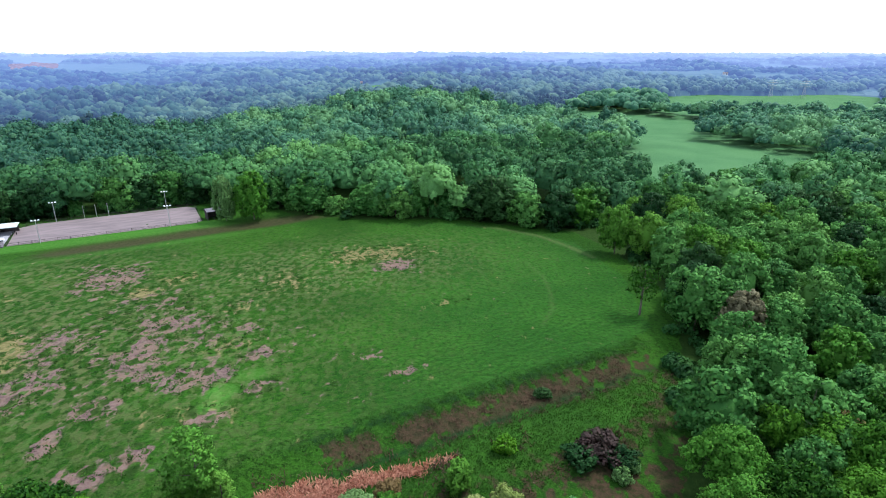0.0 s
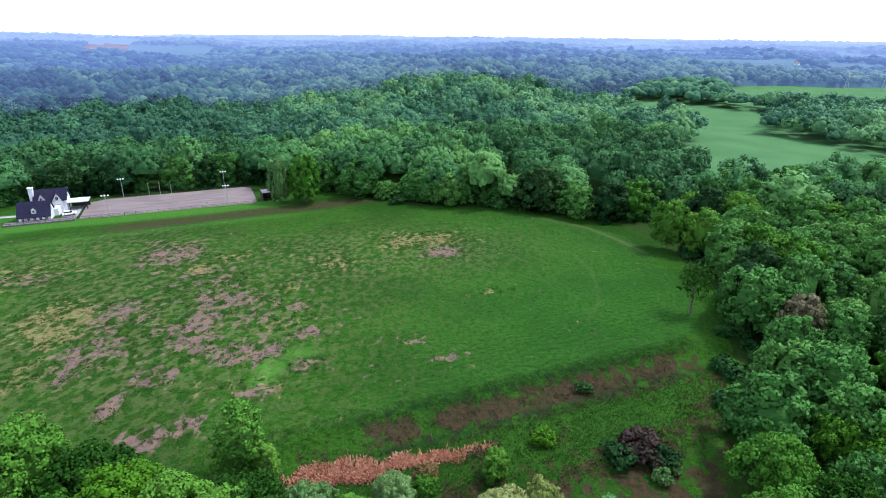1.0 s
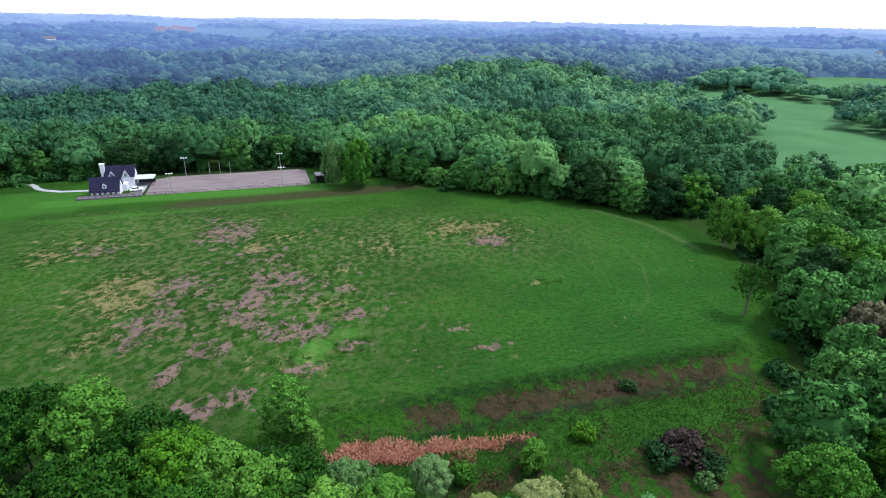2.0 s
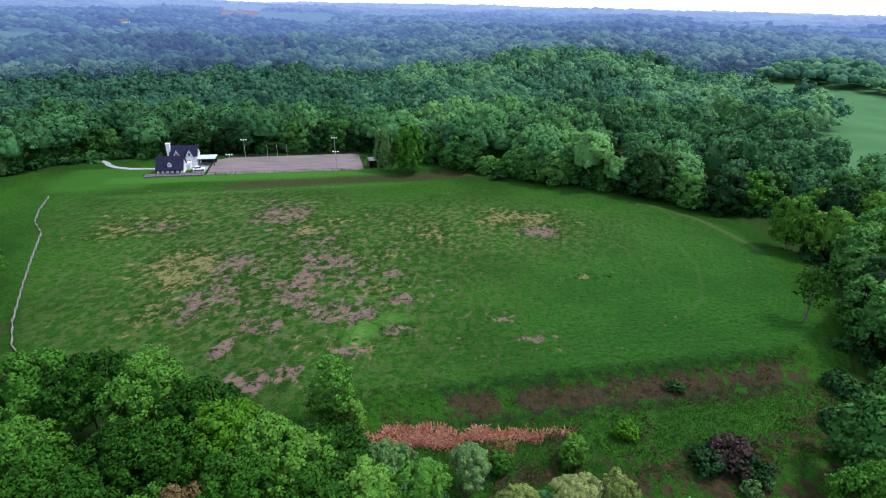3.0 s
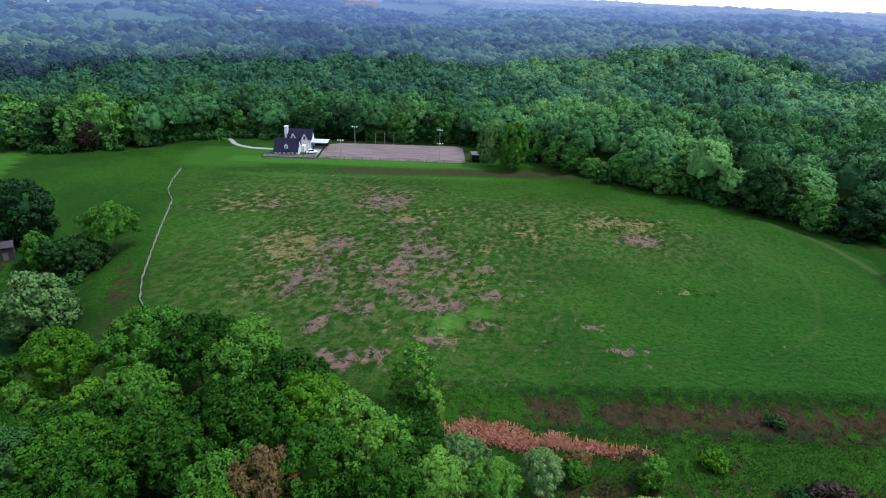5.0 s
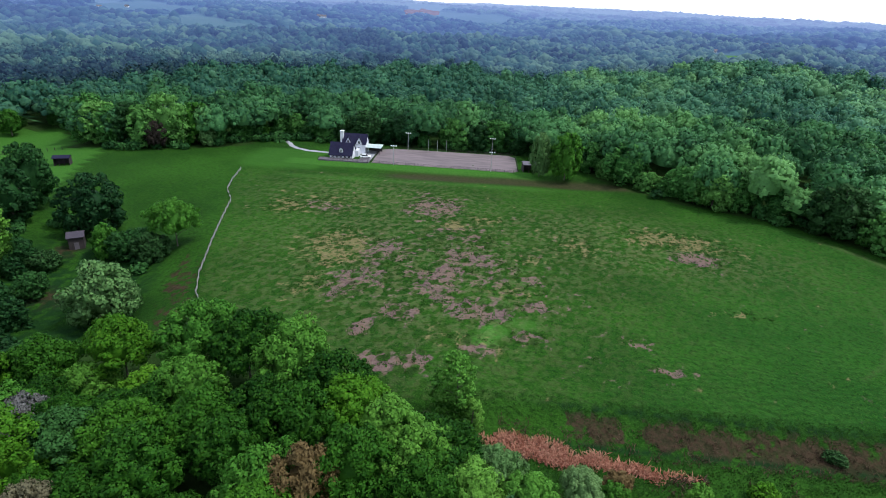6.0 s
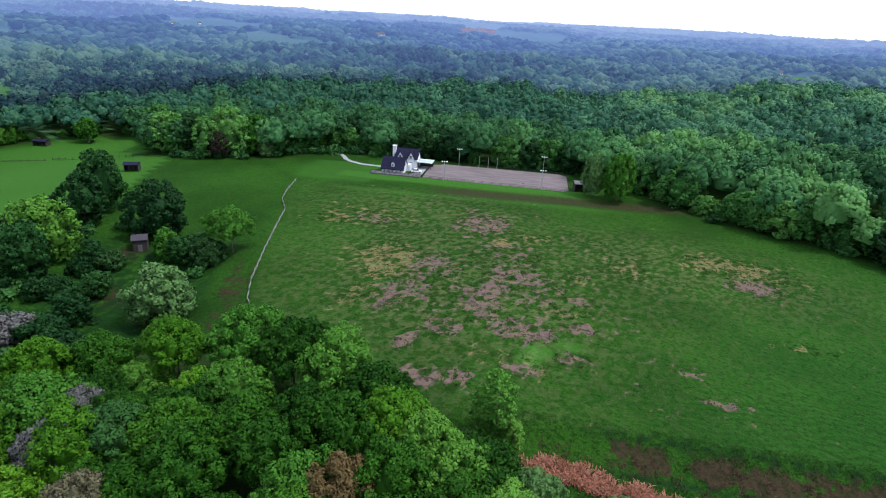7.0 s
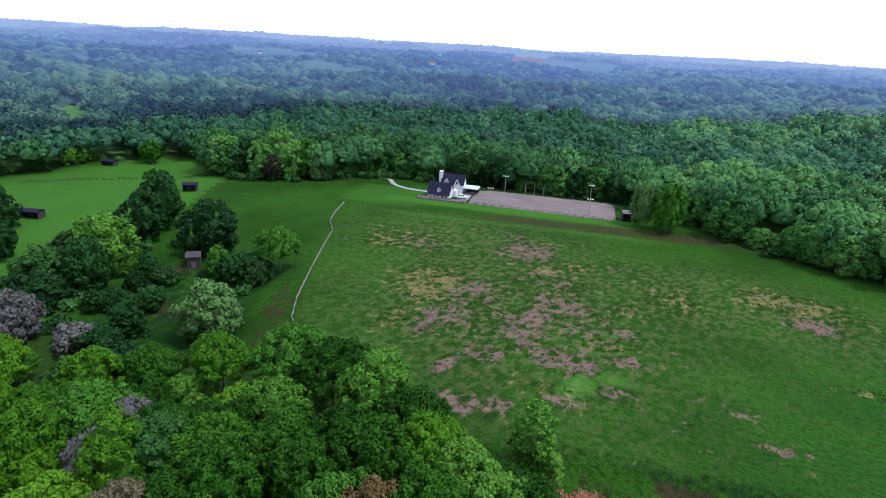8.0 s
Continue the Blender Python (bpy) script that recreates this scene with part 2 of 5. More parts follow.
LEAF_BRIAR = foliage("leaves_briar", (0.025, 0.021, 0.017), (0.045, 0.029, 0.027), (0.077, 0.045, 0.043))
GRASS = foliage("grass_blades", (0.011, 0.044, 0.005), (0.021, 0.066, 0.008), (0.042, 0.1, 0.014), per_tree=False, thin=0.3)
DEADSTALK = foliage("dead_stalks", (0.032, 0.02, 0.013), (0.055, 0.036, 0.023), (0.085, 0.062, 0.038), per_tree=False, thin=0.1)
BRACKEN = foliage("bracken_dead", (0.210, 0.077, 0.049), (0.350, 0.147, 0.095), (0.434, 0.231, 0.161), per_tree=False, thin=0.15)


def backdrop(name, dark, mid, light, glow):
    """Woods of the far backdrop, with haze painted in as a glow that grows with distance."""
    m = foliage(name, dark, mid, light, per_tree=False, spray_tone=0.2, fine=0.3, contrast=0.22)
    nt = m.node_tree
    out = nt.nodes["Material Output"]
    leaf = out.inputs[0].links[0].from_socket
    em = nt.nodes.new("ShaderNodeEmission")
    nt.links.new(mix(nt, ramp(nt, attr(nt, "painted_haze"), 0.35, 0.85), glow, (0.52, 0.64, 1.0)), em.inputs["Color"])
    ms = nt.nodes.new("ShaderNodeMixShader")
    nt.links.new(attr(nt, "painted_haze"), ms.inputs[0])
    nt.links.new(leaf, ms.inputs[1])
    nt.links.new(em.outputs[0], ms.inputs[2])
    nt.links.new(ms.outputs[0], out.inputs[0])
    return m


# haze is also put into these leaf tones as extra blue
FAR = backdrop("backdrop_woods_hazed", (0.006, 0.024, 0.036), (0.026, 0.078, 0.066), (0.088, 0.162, 0.105), (0.24, 0.37, 0.92))
BARK = plain("bark", (0.07, 0.055, 0.045), (0.13, 0.11, 0.09), 3.0, 0.9, relief=0.03)
SIDING = plain("white_siding", (0.56, 0.56, 0.6), (0.66, 0.66, 0.7), 2.0, 0.6)
SHINGLE = plain("dark_shingles", (0.009, 0.009, 0.024), (0.018, 0.017, 0.04), 4.0, 0.95, relief=0.02)
SHINGLE.node_tree.nodes["Principled BSDF"].inputs["Specular IOR Level"].default_value = 0.12
GREY_ROOF = plain("grey_shingles", (0.075, 0.068, 0.085), (0.12, 0.11, 0.13), 3.0, 0.8, relief=0.01)
PURPLE_ROOF = plain("purplish_metal_roof", (0.03, 0.024, 0.036), (0.045, 0.036, 0.05), 2.0, 0.8)
PALE_ROOF = plain("pale_roof", (0.36, 0.42, 0.42), (0.46, 0.52, 0.51), 1.0, 0.5)
TRIM = plain("white_trim", (0.78, 0.78, 0.79), (0.82, 0.82, 0.83), 3.0, 0.5)
DARK_WOOD = plain("dark_stained_wood", (0.018, 0.014, 0.014), (0.036, 0.027, 0.025), 3.0, 0.85, relief=0.01)
GREY_WOOD = plain("weathered_rails", (0.12, 0.115, 0.11), (0.22, 0.21, 0.2), 5.0, 0.85, relief=0.01)
DECKING = plain("grey_decking", (0.075, 0.062, 0.078), (0.115, 0.1, 0.112), 2.0, 0.8)
STEEL = plain("galvanised_steel", (0.3, 0.31, 0.32), (0.42, 0.43, 0.44), 3.0, 0.5, 0.6)
LAMP_WHITE = plain("lamp_housing", (0.75, 0.76, 0.78), (0.82, 0.82, 0.84), 3.0, 0.4)
GLASS = plain("window_glass", (0.02, 0.025, 0.03), (0.03, 0.035, 0.045), 1.0, 0.08)
GRAVEL = plain("pale_gravel", (0.2, 0.2, 0.225), (0.28, 0.28, 0.3), 1.5, 0.9, relief=0.02)
SAND = plain("arena_sand", (0.095, 0.075, 0.08), (0.165, 0.128, 0.135), 0.5, 0.95, stretch=(-0.48, (0.25, 1.0, 1.0)), relief=0.02)
TILLED = plain("tilled_earth", (0.09, 0.075, 0.13), (0.125, 0.105, 0.175), 0.02, 0.95)
CAR_WHITE = plain("white_car_paint", (0.78, 0.78, 0.79), (0.82, 0.82, 0.83), 1.0, 0.25)
RUBBER = plain("rubber", (0.015, 0.015, 0.015), (0.03, 0.03, 0.03), 6.0, 0.85)


def ground_material():
    m, nt, bs = material("meadow_ground")
    fine = grain(nt, 1.1, 8.0, rough=0.68)
    mid = grain(nt, 0.22, 4.0)
    broad = grain(nt, 0.035, 3.0)
    rows = grain(nt, 1.6, 4.0, stretch=(-0.479, (0.35, 1.6, 1.0)))
    speck = grain(nt, 0.75, 5.0)
    blade = grain(nt, 3.6, 5.0, rough=0.65)
    g = mix(nt, ramp(nt, broad, 0.38, 0.62), (0.0095, 0.037, 0.004), (0.0195, 0.066, 0.0065))
    g = mix(nt, calc(nt, "MULTIPLY", attr(nt, "emerald"), 0.45), g, mix(nt, ramp(nt, mid, 0.35, 0.65), (0.014, 0.072, 0.010), (0.022, 0.090, 0.016)))
    g = mix(nt, calc(nt, "MULTIPLY", ramp(nt, mid, 0.45, 0.75), 0.18), g, (0.029, 0.071, 0.008))
    g = mix(nt, calc(nt, "MULTIPLY", ramp(nt, rows, 0.48, 0.66), 0.42), g, (0.007, 0.024, 0.004))
    g = mix(nt, calc(nt, "MULTIPLY", ramp(nt, fine, 0.48, 0.6), 0.7), g, (0.005, 0.019, 0.003))
    g = mix(nt, calc(nt, "MULTIPLY", ramp(nt, blade, 0.48, 0.64), 0.6), g, (0.036, 0.094, 0.012))
    # mower lines beside the bank
    mp = nt.nodes.new("ShaderNodeMapping")
    mp.inputs["Rotation"].default_value = (0, 0, -0.479)
    nt.links.new(nt.nodes.new("ShaderNodeTexCoord").outputs["Object"], mp.inputs["Vector"])
    wave = nt.nodes.new("ShaderNodeTexWave")
    wave.bands_direction = "Y"
    wave.inputs["Scale"].default_value, wave.inputs["Distortion"].default_value, wave.inputs["Detail"].default_value, wave.inputs["Detail Scale"].default_value = 0.2, 16.0, 5.0, 0.6
    nt.links.new(mp.outputs["Vector"], wave.inputs["Vector"])
    g = mix(nt, calc(nt, "MULTIPLY", calc(nt, "MULTIPLY", ramp(nt, wave.outputs["Fac"], 0.5, 0.1), attr(nt, "mown")), 0.3), g, (0.006, 0.024, 0.004))
    lush = ramp(nt, attr(nt, "lush"), 0.1, 0.9)
    g = mix(nt, lush, g, mix(nt, ramp(nt, fine, 0.35, 0.65), (0.029, 0.104, 0.012), (0.056, 0.151, 0.023)))
    # far clearings: haze put into the grass colour, paler and bluer
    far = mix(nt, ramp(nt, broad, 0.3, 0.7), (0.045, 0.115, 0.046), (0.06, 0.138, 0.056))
    g = mix(nt, attr(nt, "hazed_grass"), g, far)

    # cushions of grass that stand in the thin patches
    wob = node(nt, "ShaderNodeTexNoise", Scale=0.9, Detail=3.0)
    pos = nt.nodes.new("ShaderNodeNewGeometry").outputs["Position"]
    nt.links.new(pos, wob.inputs["Vector"])
    va = nt.nodes.new("ShaderNodeVectorMath")
    va.operation = "MULTIPLY_ADD"
    nt.links.new(wob.outputs["Color"], va.inputs[0])
    va.inputs[1].default_value = (1.8, 1.8, 0)
    nt.links.new(pos, va.inputs[2])
    flat = nt.nodes.new("ShaderNodeVectorMath")
    flat.operation = "MULTIPLY"
    flat.inputs[1].default_value = (1, 0.7, 0)
    nt.links.new(va.outputs[0], flat.inputs[0])

    def cells(scale):
        v = nt.nodes.new("ShaderNodeTexVoronoi")
        v.inputs["Scale"].default_value = scale
        nt.links.new(flat.outputs[0], v.inputs["Vector"])
        sep = nt.nodes.new("ShaderNodeSeparateColor")
        nt.links.new(v.outputs["Color"], sep.inputs[0])
        return v.outputs["Distance"], sep.outputs[0], sep.outputs[1]

    d1, r1, h1 = cells(0.42)
    d2, r2, h2 = cells(1.05)
    tuft = calc(nt, "MULTIPLY", ramp(nt, d1, 0.62, 0.42), 1.0)
    small = ramp(nt, d2, 0.6, 0.4)
    lace = grain(nt, 0.5, 6.0, stretch=(-0.3, (1.1, 0.8, 1.0)))

    def patch(name, soft=0.14, wild=1.7):
        """A mask with ragged edges, broken by cushions of grass."""
        e = calc(nt, "ADD", attr(nt, name), calc(nt, "MULTIPLY", calc(nt, "SUBTRACT", lace, 0.5), wild))
        e = calc(nt, "MULTIPLY", ramp(nt, e, 0.42 - soft, 0.42 + soft), ramp(nt, attr(nt, name), 0.05, 0.2))
        keep = calc(nt, "MULTIPLY", tuft, ramp(nt, calc(nt, "SUBTRACT", r1, calc(nt, "MULTIPLY", attr(nt, name), 0.62)), 0.0, 0.1))
        less = calc(nt, "MULTIPLY", small, ramp(nt, calc(nt, "SUBTRACT", r2, calc(nt, "MULTIPLY", attr(nt, name), 0.8)), 0.05, 0.16))
        return calc(nt, "MULTIPLY", calc(nt, "MULTIPLY", e, calc(nt, "SUBTRACT", 1.0, keep)), calc(nt, "SUBTRACT", 1.0, less))

    worn = attr(nt, "worn")
    # olive cushions with dark sides, and pale thin turf between them
    g = mix(nt, calc(nt, "MULTIPLY", calc(nt, "MULTIPLY", worn, ramp(nt, h1, 0.35, 0.75)), calc(nt, "MULTIPLY", tuft, 0.45)), g, (0.029, 0.049, 0.010))
    thin = calc(nt, "MULTIPLY", worn, ramp(nt, calc(nt, "ADD", lace, calc(nt, "MULTIPLY", r2, 0.22)), 0.53, 0.7))
    g = mix(nt, calc(nt, "MULTIPLY", thin, 0.5), g, mix(nt, h2, (0.055, 0.1, 0.026), (0.112, 0.106, 0.05)))
    straw = mix(nt, ramp(nt, fine, 0.3, 0.7), (0.122, 0.097, 0.040), (0.223, 0.176, 0.090))
    g = mix(nt, calc(nt, "MULTIPLY", patch("straw"), 0.66), g, straw)
    earth = mix(nt, ramp(nt, mid, 0.4, 0.6), (0.098, 0.055, 0.064), (0.135, 0.086, 0.066))
    bare = mix(nt, ramp(nt, fine, 0.4, 0.6), earth, (0.15, 0.1, 0.092))
    bare = mix(nt, calc(nt, "MULTIPLY", ramp(nt, blade, 0.56, 0.68), 0.6), bare, (0.065, 0.043, 0.036))
    g = mix(nt, calc(nt, "MULTIPLY", patch("bare"), 0.88), g, bare)
    # dark rank cushions that stand in the bare patches
    spot = calc(nt, "MULTIPLY", ramp(nt, d1, 0.42, 0.2), ramp(nt, r1, 0.35, 0.45))
    zone = ramp(nt, calc(nt, "ADD", attr(nt, "bare"), calc(nt, "MULTIPLY", attr(nt, "straw"), 0.6)), 0.2, 0.5)
    g = mix(nt, calc(nt, "MULTIPLY", calc(nt, "MULTIPLY", spot, zone), 0.75), g, (0.014, 0.03, 0.007))
    g = mix(nt, calc(nt, "MULTIPLY", attr(nt, "trail"), 0.45), g, mix(nt, ramp(nt, fine, 0.35, 0.65), (0.050, 0.079, 0.025), (0.122, 0.122, 0.058)))
    brown = mix(nt, ramp(nt, fine, 0.35, 0.65), (0.018, 0.012, 0.009), (0.052, 0.026, 0.021))
    be = calc(nt, "ADD", attr(nt, "brown"), calc(nt, "MULTIPLY", calc(nt, "SUBTRACT", lace, 0.5), 3.0))
    g = mix(nt, calc(nt, "MULTIPLY", calc(nt, "MULTIPLY", ramp(nt, be, 0.3, 0.6), ramp(nt, attr(nt, "brown"), 0.05, 0.3)), 0.8), g, brown)
    # dark rank grass along the bank's lip and foot; painted shade in the hollow
    g = mix(nt, calc(nt, "MULTIPLY", attr(nt, "rank_and_shade"), ramp(nt, lace, 0.35, 0.6)), g, (0.006, 0.023, 0.006))
    g = mix(nt, ramp(nt, attr(nt, "swale"), 0.0, 1.0), g, mix(nt, ramp(nt, fine, 0.3, 0.7), (0.022, 0.027, 0.010), (0.040, 0.040, 0.018)))
    floor = mix(nt, ramp(nt, fine, 0.3, 0.7), (0.012, 0.030, 0.006), (0.023, 0.047, 0.010))
    g = mix(nt, ramp(nt, attr(nt, "wood"), 0.3, 0.7), g, floor)
    nt.links.new(g, bs.inputs["Base Color"])
    bs.inputs["Roughness"].default_value = 0.9
    bs.inputs["Specular IOR Level"].default_value = 0.03
    relief = calc(nt, "ADD", fine, calc(nt, "MULTIPLY", speck, 1.2))
    relief = calc(nt, "ADD", relief, calc(nt, "MULTIPLY", calc(nt, "MULTIPLY", tuft, worn), 0.8))
    bump(nt, bs, relief, 0.85, 0.3)
    return m


GROUND = ground_material()


# ---------- mesh helpers ----------
def mesh_object(name, bm, mat, parent=None, label=""):
    me = bpy.data.meshes.new(name)
    bm.to_mesh(me)
    bm.free()
    me.materials.append(mat)
    ob = new(name, me)
    if parent:
        ob.parent = parent
    if label:
        ob["label"] = label
    return ob


def part(name, bm, mat, parent, label=""):
    return mesh_object(name, bm, mat, parent, label)


def thing(name, at, turn=0.0, label="", category="", group=""):
    e = new(name)
    e.empty_display_size = 0.5
    e.matrix_basis = pose(*at, 0, 0, turn)
    return tagged(e, label, category, group)


def block(x0, y0, z0, x1, y1, z1, bm=None, bevel=0.0):
    own = bmesh.new() if bm is None else bm
    vs = bmesh.ops.create_cube(own, size=1.0)["verts"]
    for v in vs:
        v.co = Vector((x0 + (v.co.x + 0.5) * (x1 - x0), y0 + (v.co.y + 0.5) * (y1 - y0), z0 + (v.co.z + 0.5) * (z1 - z0)))
    if bevel:
        es = list({e for v in vs for e in v.link_edges})
        bmesh.ops.bevel(own, geom=es, offset=bevel, segments=1, affect="EDGES")
    return own


def prism(points, y0, y1, bm=None):
    """A solid from an outline in x and z, drawn out along y."""
    own = bmesh.new() if bm is None else bm
    a = [own.verts.new((x, y0, z)) for x, z in points]
    b = [own.verts.new((x, y1, z)) for x, z in points]
    own.faces.new(a)
    own.faces.new(b[::-1])
    for k in range(len(points)):
        own.faces.new((a[k], b[k], b[k - 1], a[k - 1]))
    bmesh.ops.recalc_face_normals(own, faces=own.faces)
    return own


def tube(points, radii, sides=7, bm=None):
    """A tapered limb along a line of points."""
    own = bmesh.new() if bm is None else bm
    rings = []
    for k, (p, r) in enumerate(zip(points, radii)):
        p = Vector(p)
        d = Vector(points[min(k + 1, len(points) - 1)]) - Vector(points[max(k - 1, 0)])
        q = d.to_track_quat("Z", "Y")
        rings.append([own.verts.new(p + q @ Vector((r * math.cos(i * 2 * math.pi / sides), r * math.sin(i * 2 * math.pi / sides), 0))) for i in range(sides)])
    for a, b in zip(rings, rings[1:]):
        for i in range(sides):
            own.faces.new((a[i], a[(i + 1) % sides], b[(i + 1) % sides], b[i]))
    own.faces.new(rings[-1])
    own.faces.new(rings[0][::-1])
    return own


def add_painted_haze(me, x, y):
    """How strongly haze is painted on a far place by its distance, kept as an attribute."""
    at = me.attributes.new("painted_haze", "FLOAT", "POINT")
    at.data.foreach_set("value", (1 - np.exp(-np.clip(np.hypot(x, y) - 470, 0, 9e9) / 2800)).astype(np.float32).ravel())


def poly_mesh(name, pieces, mat, tint=None, normals=None):
    """One mesh from arrays of separate faces (n, corners, 3), or of (points, faces); tint: a value for each point."""
    cos, loops, starts, at, ls, smooth_ = [], [], [], 0, 0, []
    for piece in pieces:
        if isinstance(piece, tuple):
            v, f = piece
            cos.append(v.reshape(-1, 3))
            loops.append((f + at).ravel())
            n, k = f.shape
        else:
            n, k = piece.shape[:2]
            cos.append(piece.reshape(-1, 3))
            loops.append(np.arange(n * k) + at)
        smooth_.append(np.full(n, isinstance(piece, tuple)))
        starts.append(np.arange(n) * k + ls)
        at += len(cos[-1])
        ls += n * k
    co = np.concatenate(cos).astype(np.float32)
    loops, starts = np.concatenate(loops).astype(np.int32), np.concatenate(starts).astype(np.int32)
    me = bpy.data.meshes.new(name)
    me.vertices.add(len(co))
    me.vertices.foreach_set("co", co.ravel())
    me.loops.add(len(loops))
    me.loops.foreach_set("vertex_index", loops)
    me.polygons.add(len(starts))
    me.polygons.foreach_set("loop_start", starts)
    me.polygons.foreach_set("use_smooth", np.concatenate(smooth_))
    if tint is not None:
        t = me.attributes.new("tint", "FLOAT", "POINT")
        t.data.foreach_set("value", np.asarray(tint, np.float32))
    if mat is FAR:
        add_painted_haze(me, co[:, 0], co[:, 1])
    me.update(calc_edges=True)
    me.materials.append(mat)
    if normals is not None:
        me.normals_split_custom_set(normals)
    return me


def quads_mesh(name, verts, mat, tint=None):
    return poly_mesh(name, [verts], mat, None if tint is None else np.repeat(tint, 4))


def ball(level):
    bm = bmesh.new()
    bmesh.ops.create_icosphere(bm, subdivisions=level, radius=1.0)
    v = np.array([x.co[:] for x in bm.verts])
    f = np.array([[x.index for x in g.verts] for g in bm.faces])
    bm.free()
    return v, f[v[f].mean(1)[:, 2] > -0.5]


BALLS = {k: ball(k) for k in (1, 2)}


def puffs(rng, centres, radii, level, rough=0.2):
    """Uneven leafy masses, open below: points and faces."""
    v, f = BALLS[level]
    vs, fs = [], []
    for k, (c, r) in enumerate(zip(centres, radii)):
        a = rng.uniform(0, 6.28)
        t = np.array([[math.cos(a), -math.sin(a), 0], [math.sin(a), math.cos(a), 0], [0, 0, 1]])
        vs.append((v * (1 + rough * rng.normal(size=(len(v), 1)))) @ t.T * r + np.array(c))
        fs.append(f + k * len(v))
    return np.concatenate(vs), np.concatenate(fs)


# ---------- trees ----------
def sprays(rng, centres, radii, n, leaf, low=-0.35, ragged=0.22, jitter=0.4, with_normals=False):
    """n leaf sprays over clumps: (n, 4, 3)."""
    centres, radii = np.asarray(centres), np.asarray(radii)
    out_p, out_n = [], []
    got = 0
    w = radii**2 / (radii**2).sum()
    while got < n:
        m = int((n - got) * 2.2) + 16
        k = rng.choice(len(radii), m, p=w)
        d = rng.normal(size=(m, 3))
        d /= np.linalg.norm(d, axis=1, keepdims=True)
        d = d[(keep := d[:, 2] > low)]
        k = k[keep]
        p = centres[k] + d * radii[k, None] * (1 - ragged * rng.random((len(k), 1)) ** 1.5 + 0.12 * rng.normal(size=(len(k), 1)))
        inner = (np.linalg.norm(p[:, None] - centres[None], axis=2) < 0.78 * radii[None]).sum(1)
        ok = (inner == 0) | (rng.random(len(k)) < 0.12)
        out_p.append(p[ok])
        out_n.append(d[ok])
        got += int(ok.sum())
    p, nrm = np.concatenate(out_p)[:n], np.concatenate(out_n)[:n]
    own = nrm + 0.22 * rng.normal(size=nrm.shape) + np.array([0, 0, 0.3])
    nrm = nrm + jitter * rng.normal(size=nrm.shape) + np.array([0, 0, 0.25])
    nrm /= np.linalg.norm(nrm, axis=1, keepdims=True)
    a = np.cross(nrm, rng.normal(size=nrm.shape))
    a /= np.linalg.norm(a, axis=1, keepdims=True)
    b = np.cross(nrm, a)
    s = leaf * (0.6 + 0.8 * rng.random((len(p), 1)))
    e = 0.7 + 0.3 * rng.random((len(p), 1))
    droop = nrm * s * (0.28 * rng.random((len(p), 1)))
    quads = np.stack([p - a * s - droop, p - b * s * e, p + a * s - droop, p + b * s * e], 1)
    return (quads, own / np.linalg.norm(own, axis=1, keepdims=True)) if with_normals else quads


def clumps(rng, h, r, base, count):
    """Clump centres and radii over a rounded crown from base to h."""
    cs, rs = [], []
    mid, half = (h + base) / 2, (h - base) / 2
    size = min(0.62, 1.55 / math.sqrt(count))
    for k in range(count):
        u = 1 - 1.65 * (k + 0.5) / count
        ang = k * 2.39996 + rng.random() * 0.9
        c = r * size * rng.uniform(0.7, 1.25)
        out = (r - 0.75 * c) * math.sqrt(max(0.0, 1 - u * u)) * rng.uniform(0.7, 1.12)
        cs.append((out * math.cos(ang), out * math.sin(ang), mid + (half - 0.75 * c) * u * rng.uniform(0.85, 1.1)))
        rs.append(c)
    return cs, rs


def boughs(rng, h, r, base, count, size=0.3, down=0.45):
    """Centres and radii of rounded boughs that sit on a domed crown, with the crown's own centre and half axes."""
    mid = base + 0.42 * (h - base)
    up, low = h - mid, mid - base
    lobe = rng.uniform(0, 6.28, 3)
    cs, rs = [], []
    for k in range(count):
        u = 1 - (1 + down) * (k + 0.5) / count
        a = k * 2.39996 + rng.normal() * 0.25
        q = r * size * rng.uniform(0.65, 1.3)
        w = 1 + 0.15 * math.sin(2 * a + lobe[0]) + 0.14 * math.sin(3 * a + lobe[1])
        out = (r * w - 0.8 * q) * math.sqrt(max(0.0, 1 - u * u)) * rng.uniform(0.76, 1.08)
        z = mid + (up - 0.8 * q) * u * rng.uniform(0.74, 1.08) if u > 0 else mid + low * u
        cs.append((out * math.cos(a), out * math.sin(a), z))
        rs.append(q)
    return cs, rs, np.array((0, 0, mid)), np.array((r, r, up))


def domed(rng, p, cs, centre, axes, own, share=(0.5, 0.26, 0.24)):
    """Normals that follow the bough, the crown and the spray, so that a crown shades as a heap of rounded boughs."""
    cs = np.array(cs)
    near = np.empty(len(p), int)
    for k in range(0, len(p), 4000):
        near[k:k + 4000] = np.argmin(((p[k:k + 4000, None] - cs[None]) ** 2).sum(2), axis=1)
    b = p - cs[near]
    b /= np.linalg.norm(b, axis=1, keepdims=True) + 1e-6
    d = (p - centre) / axes**2
    d /= np.linalg.norm(d, axis=1, keepdims=True) + 1e-6
    n = share[0] * b + share[1] * d + share[2] * own
    return n / (np.linalg.norm(n, axis=1, keepdims=True) + 1e-6)


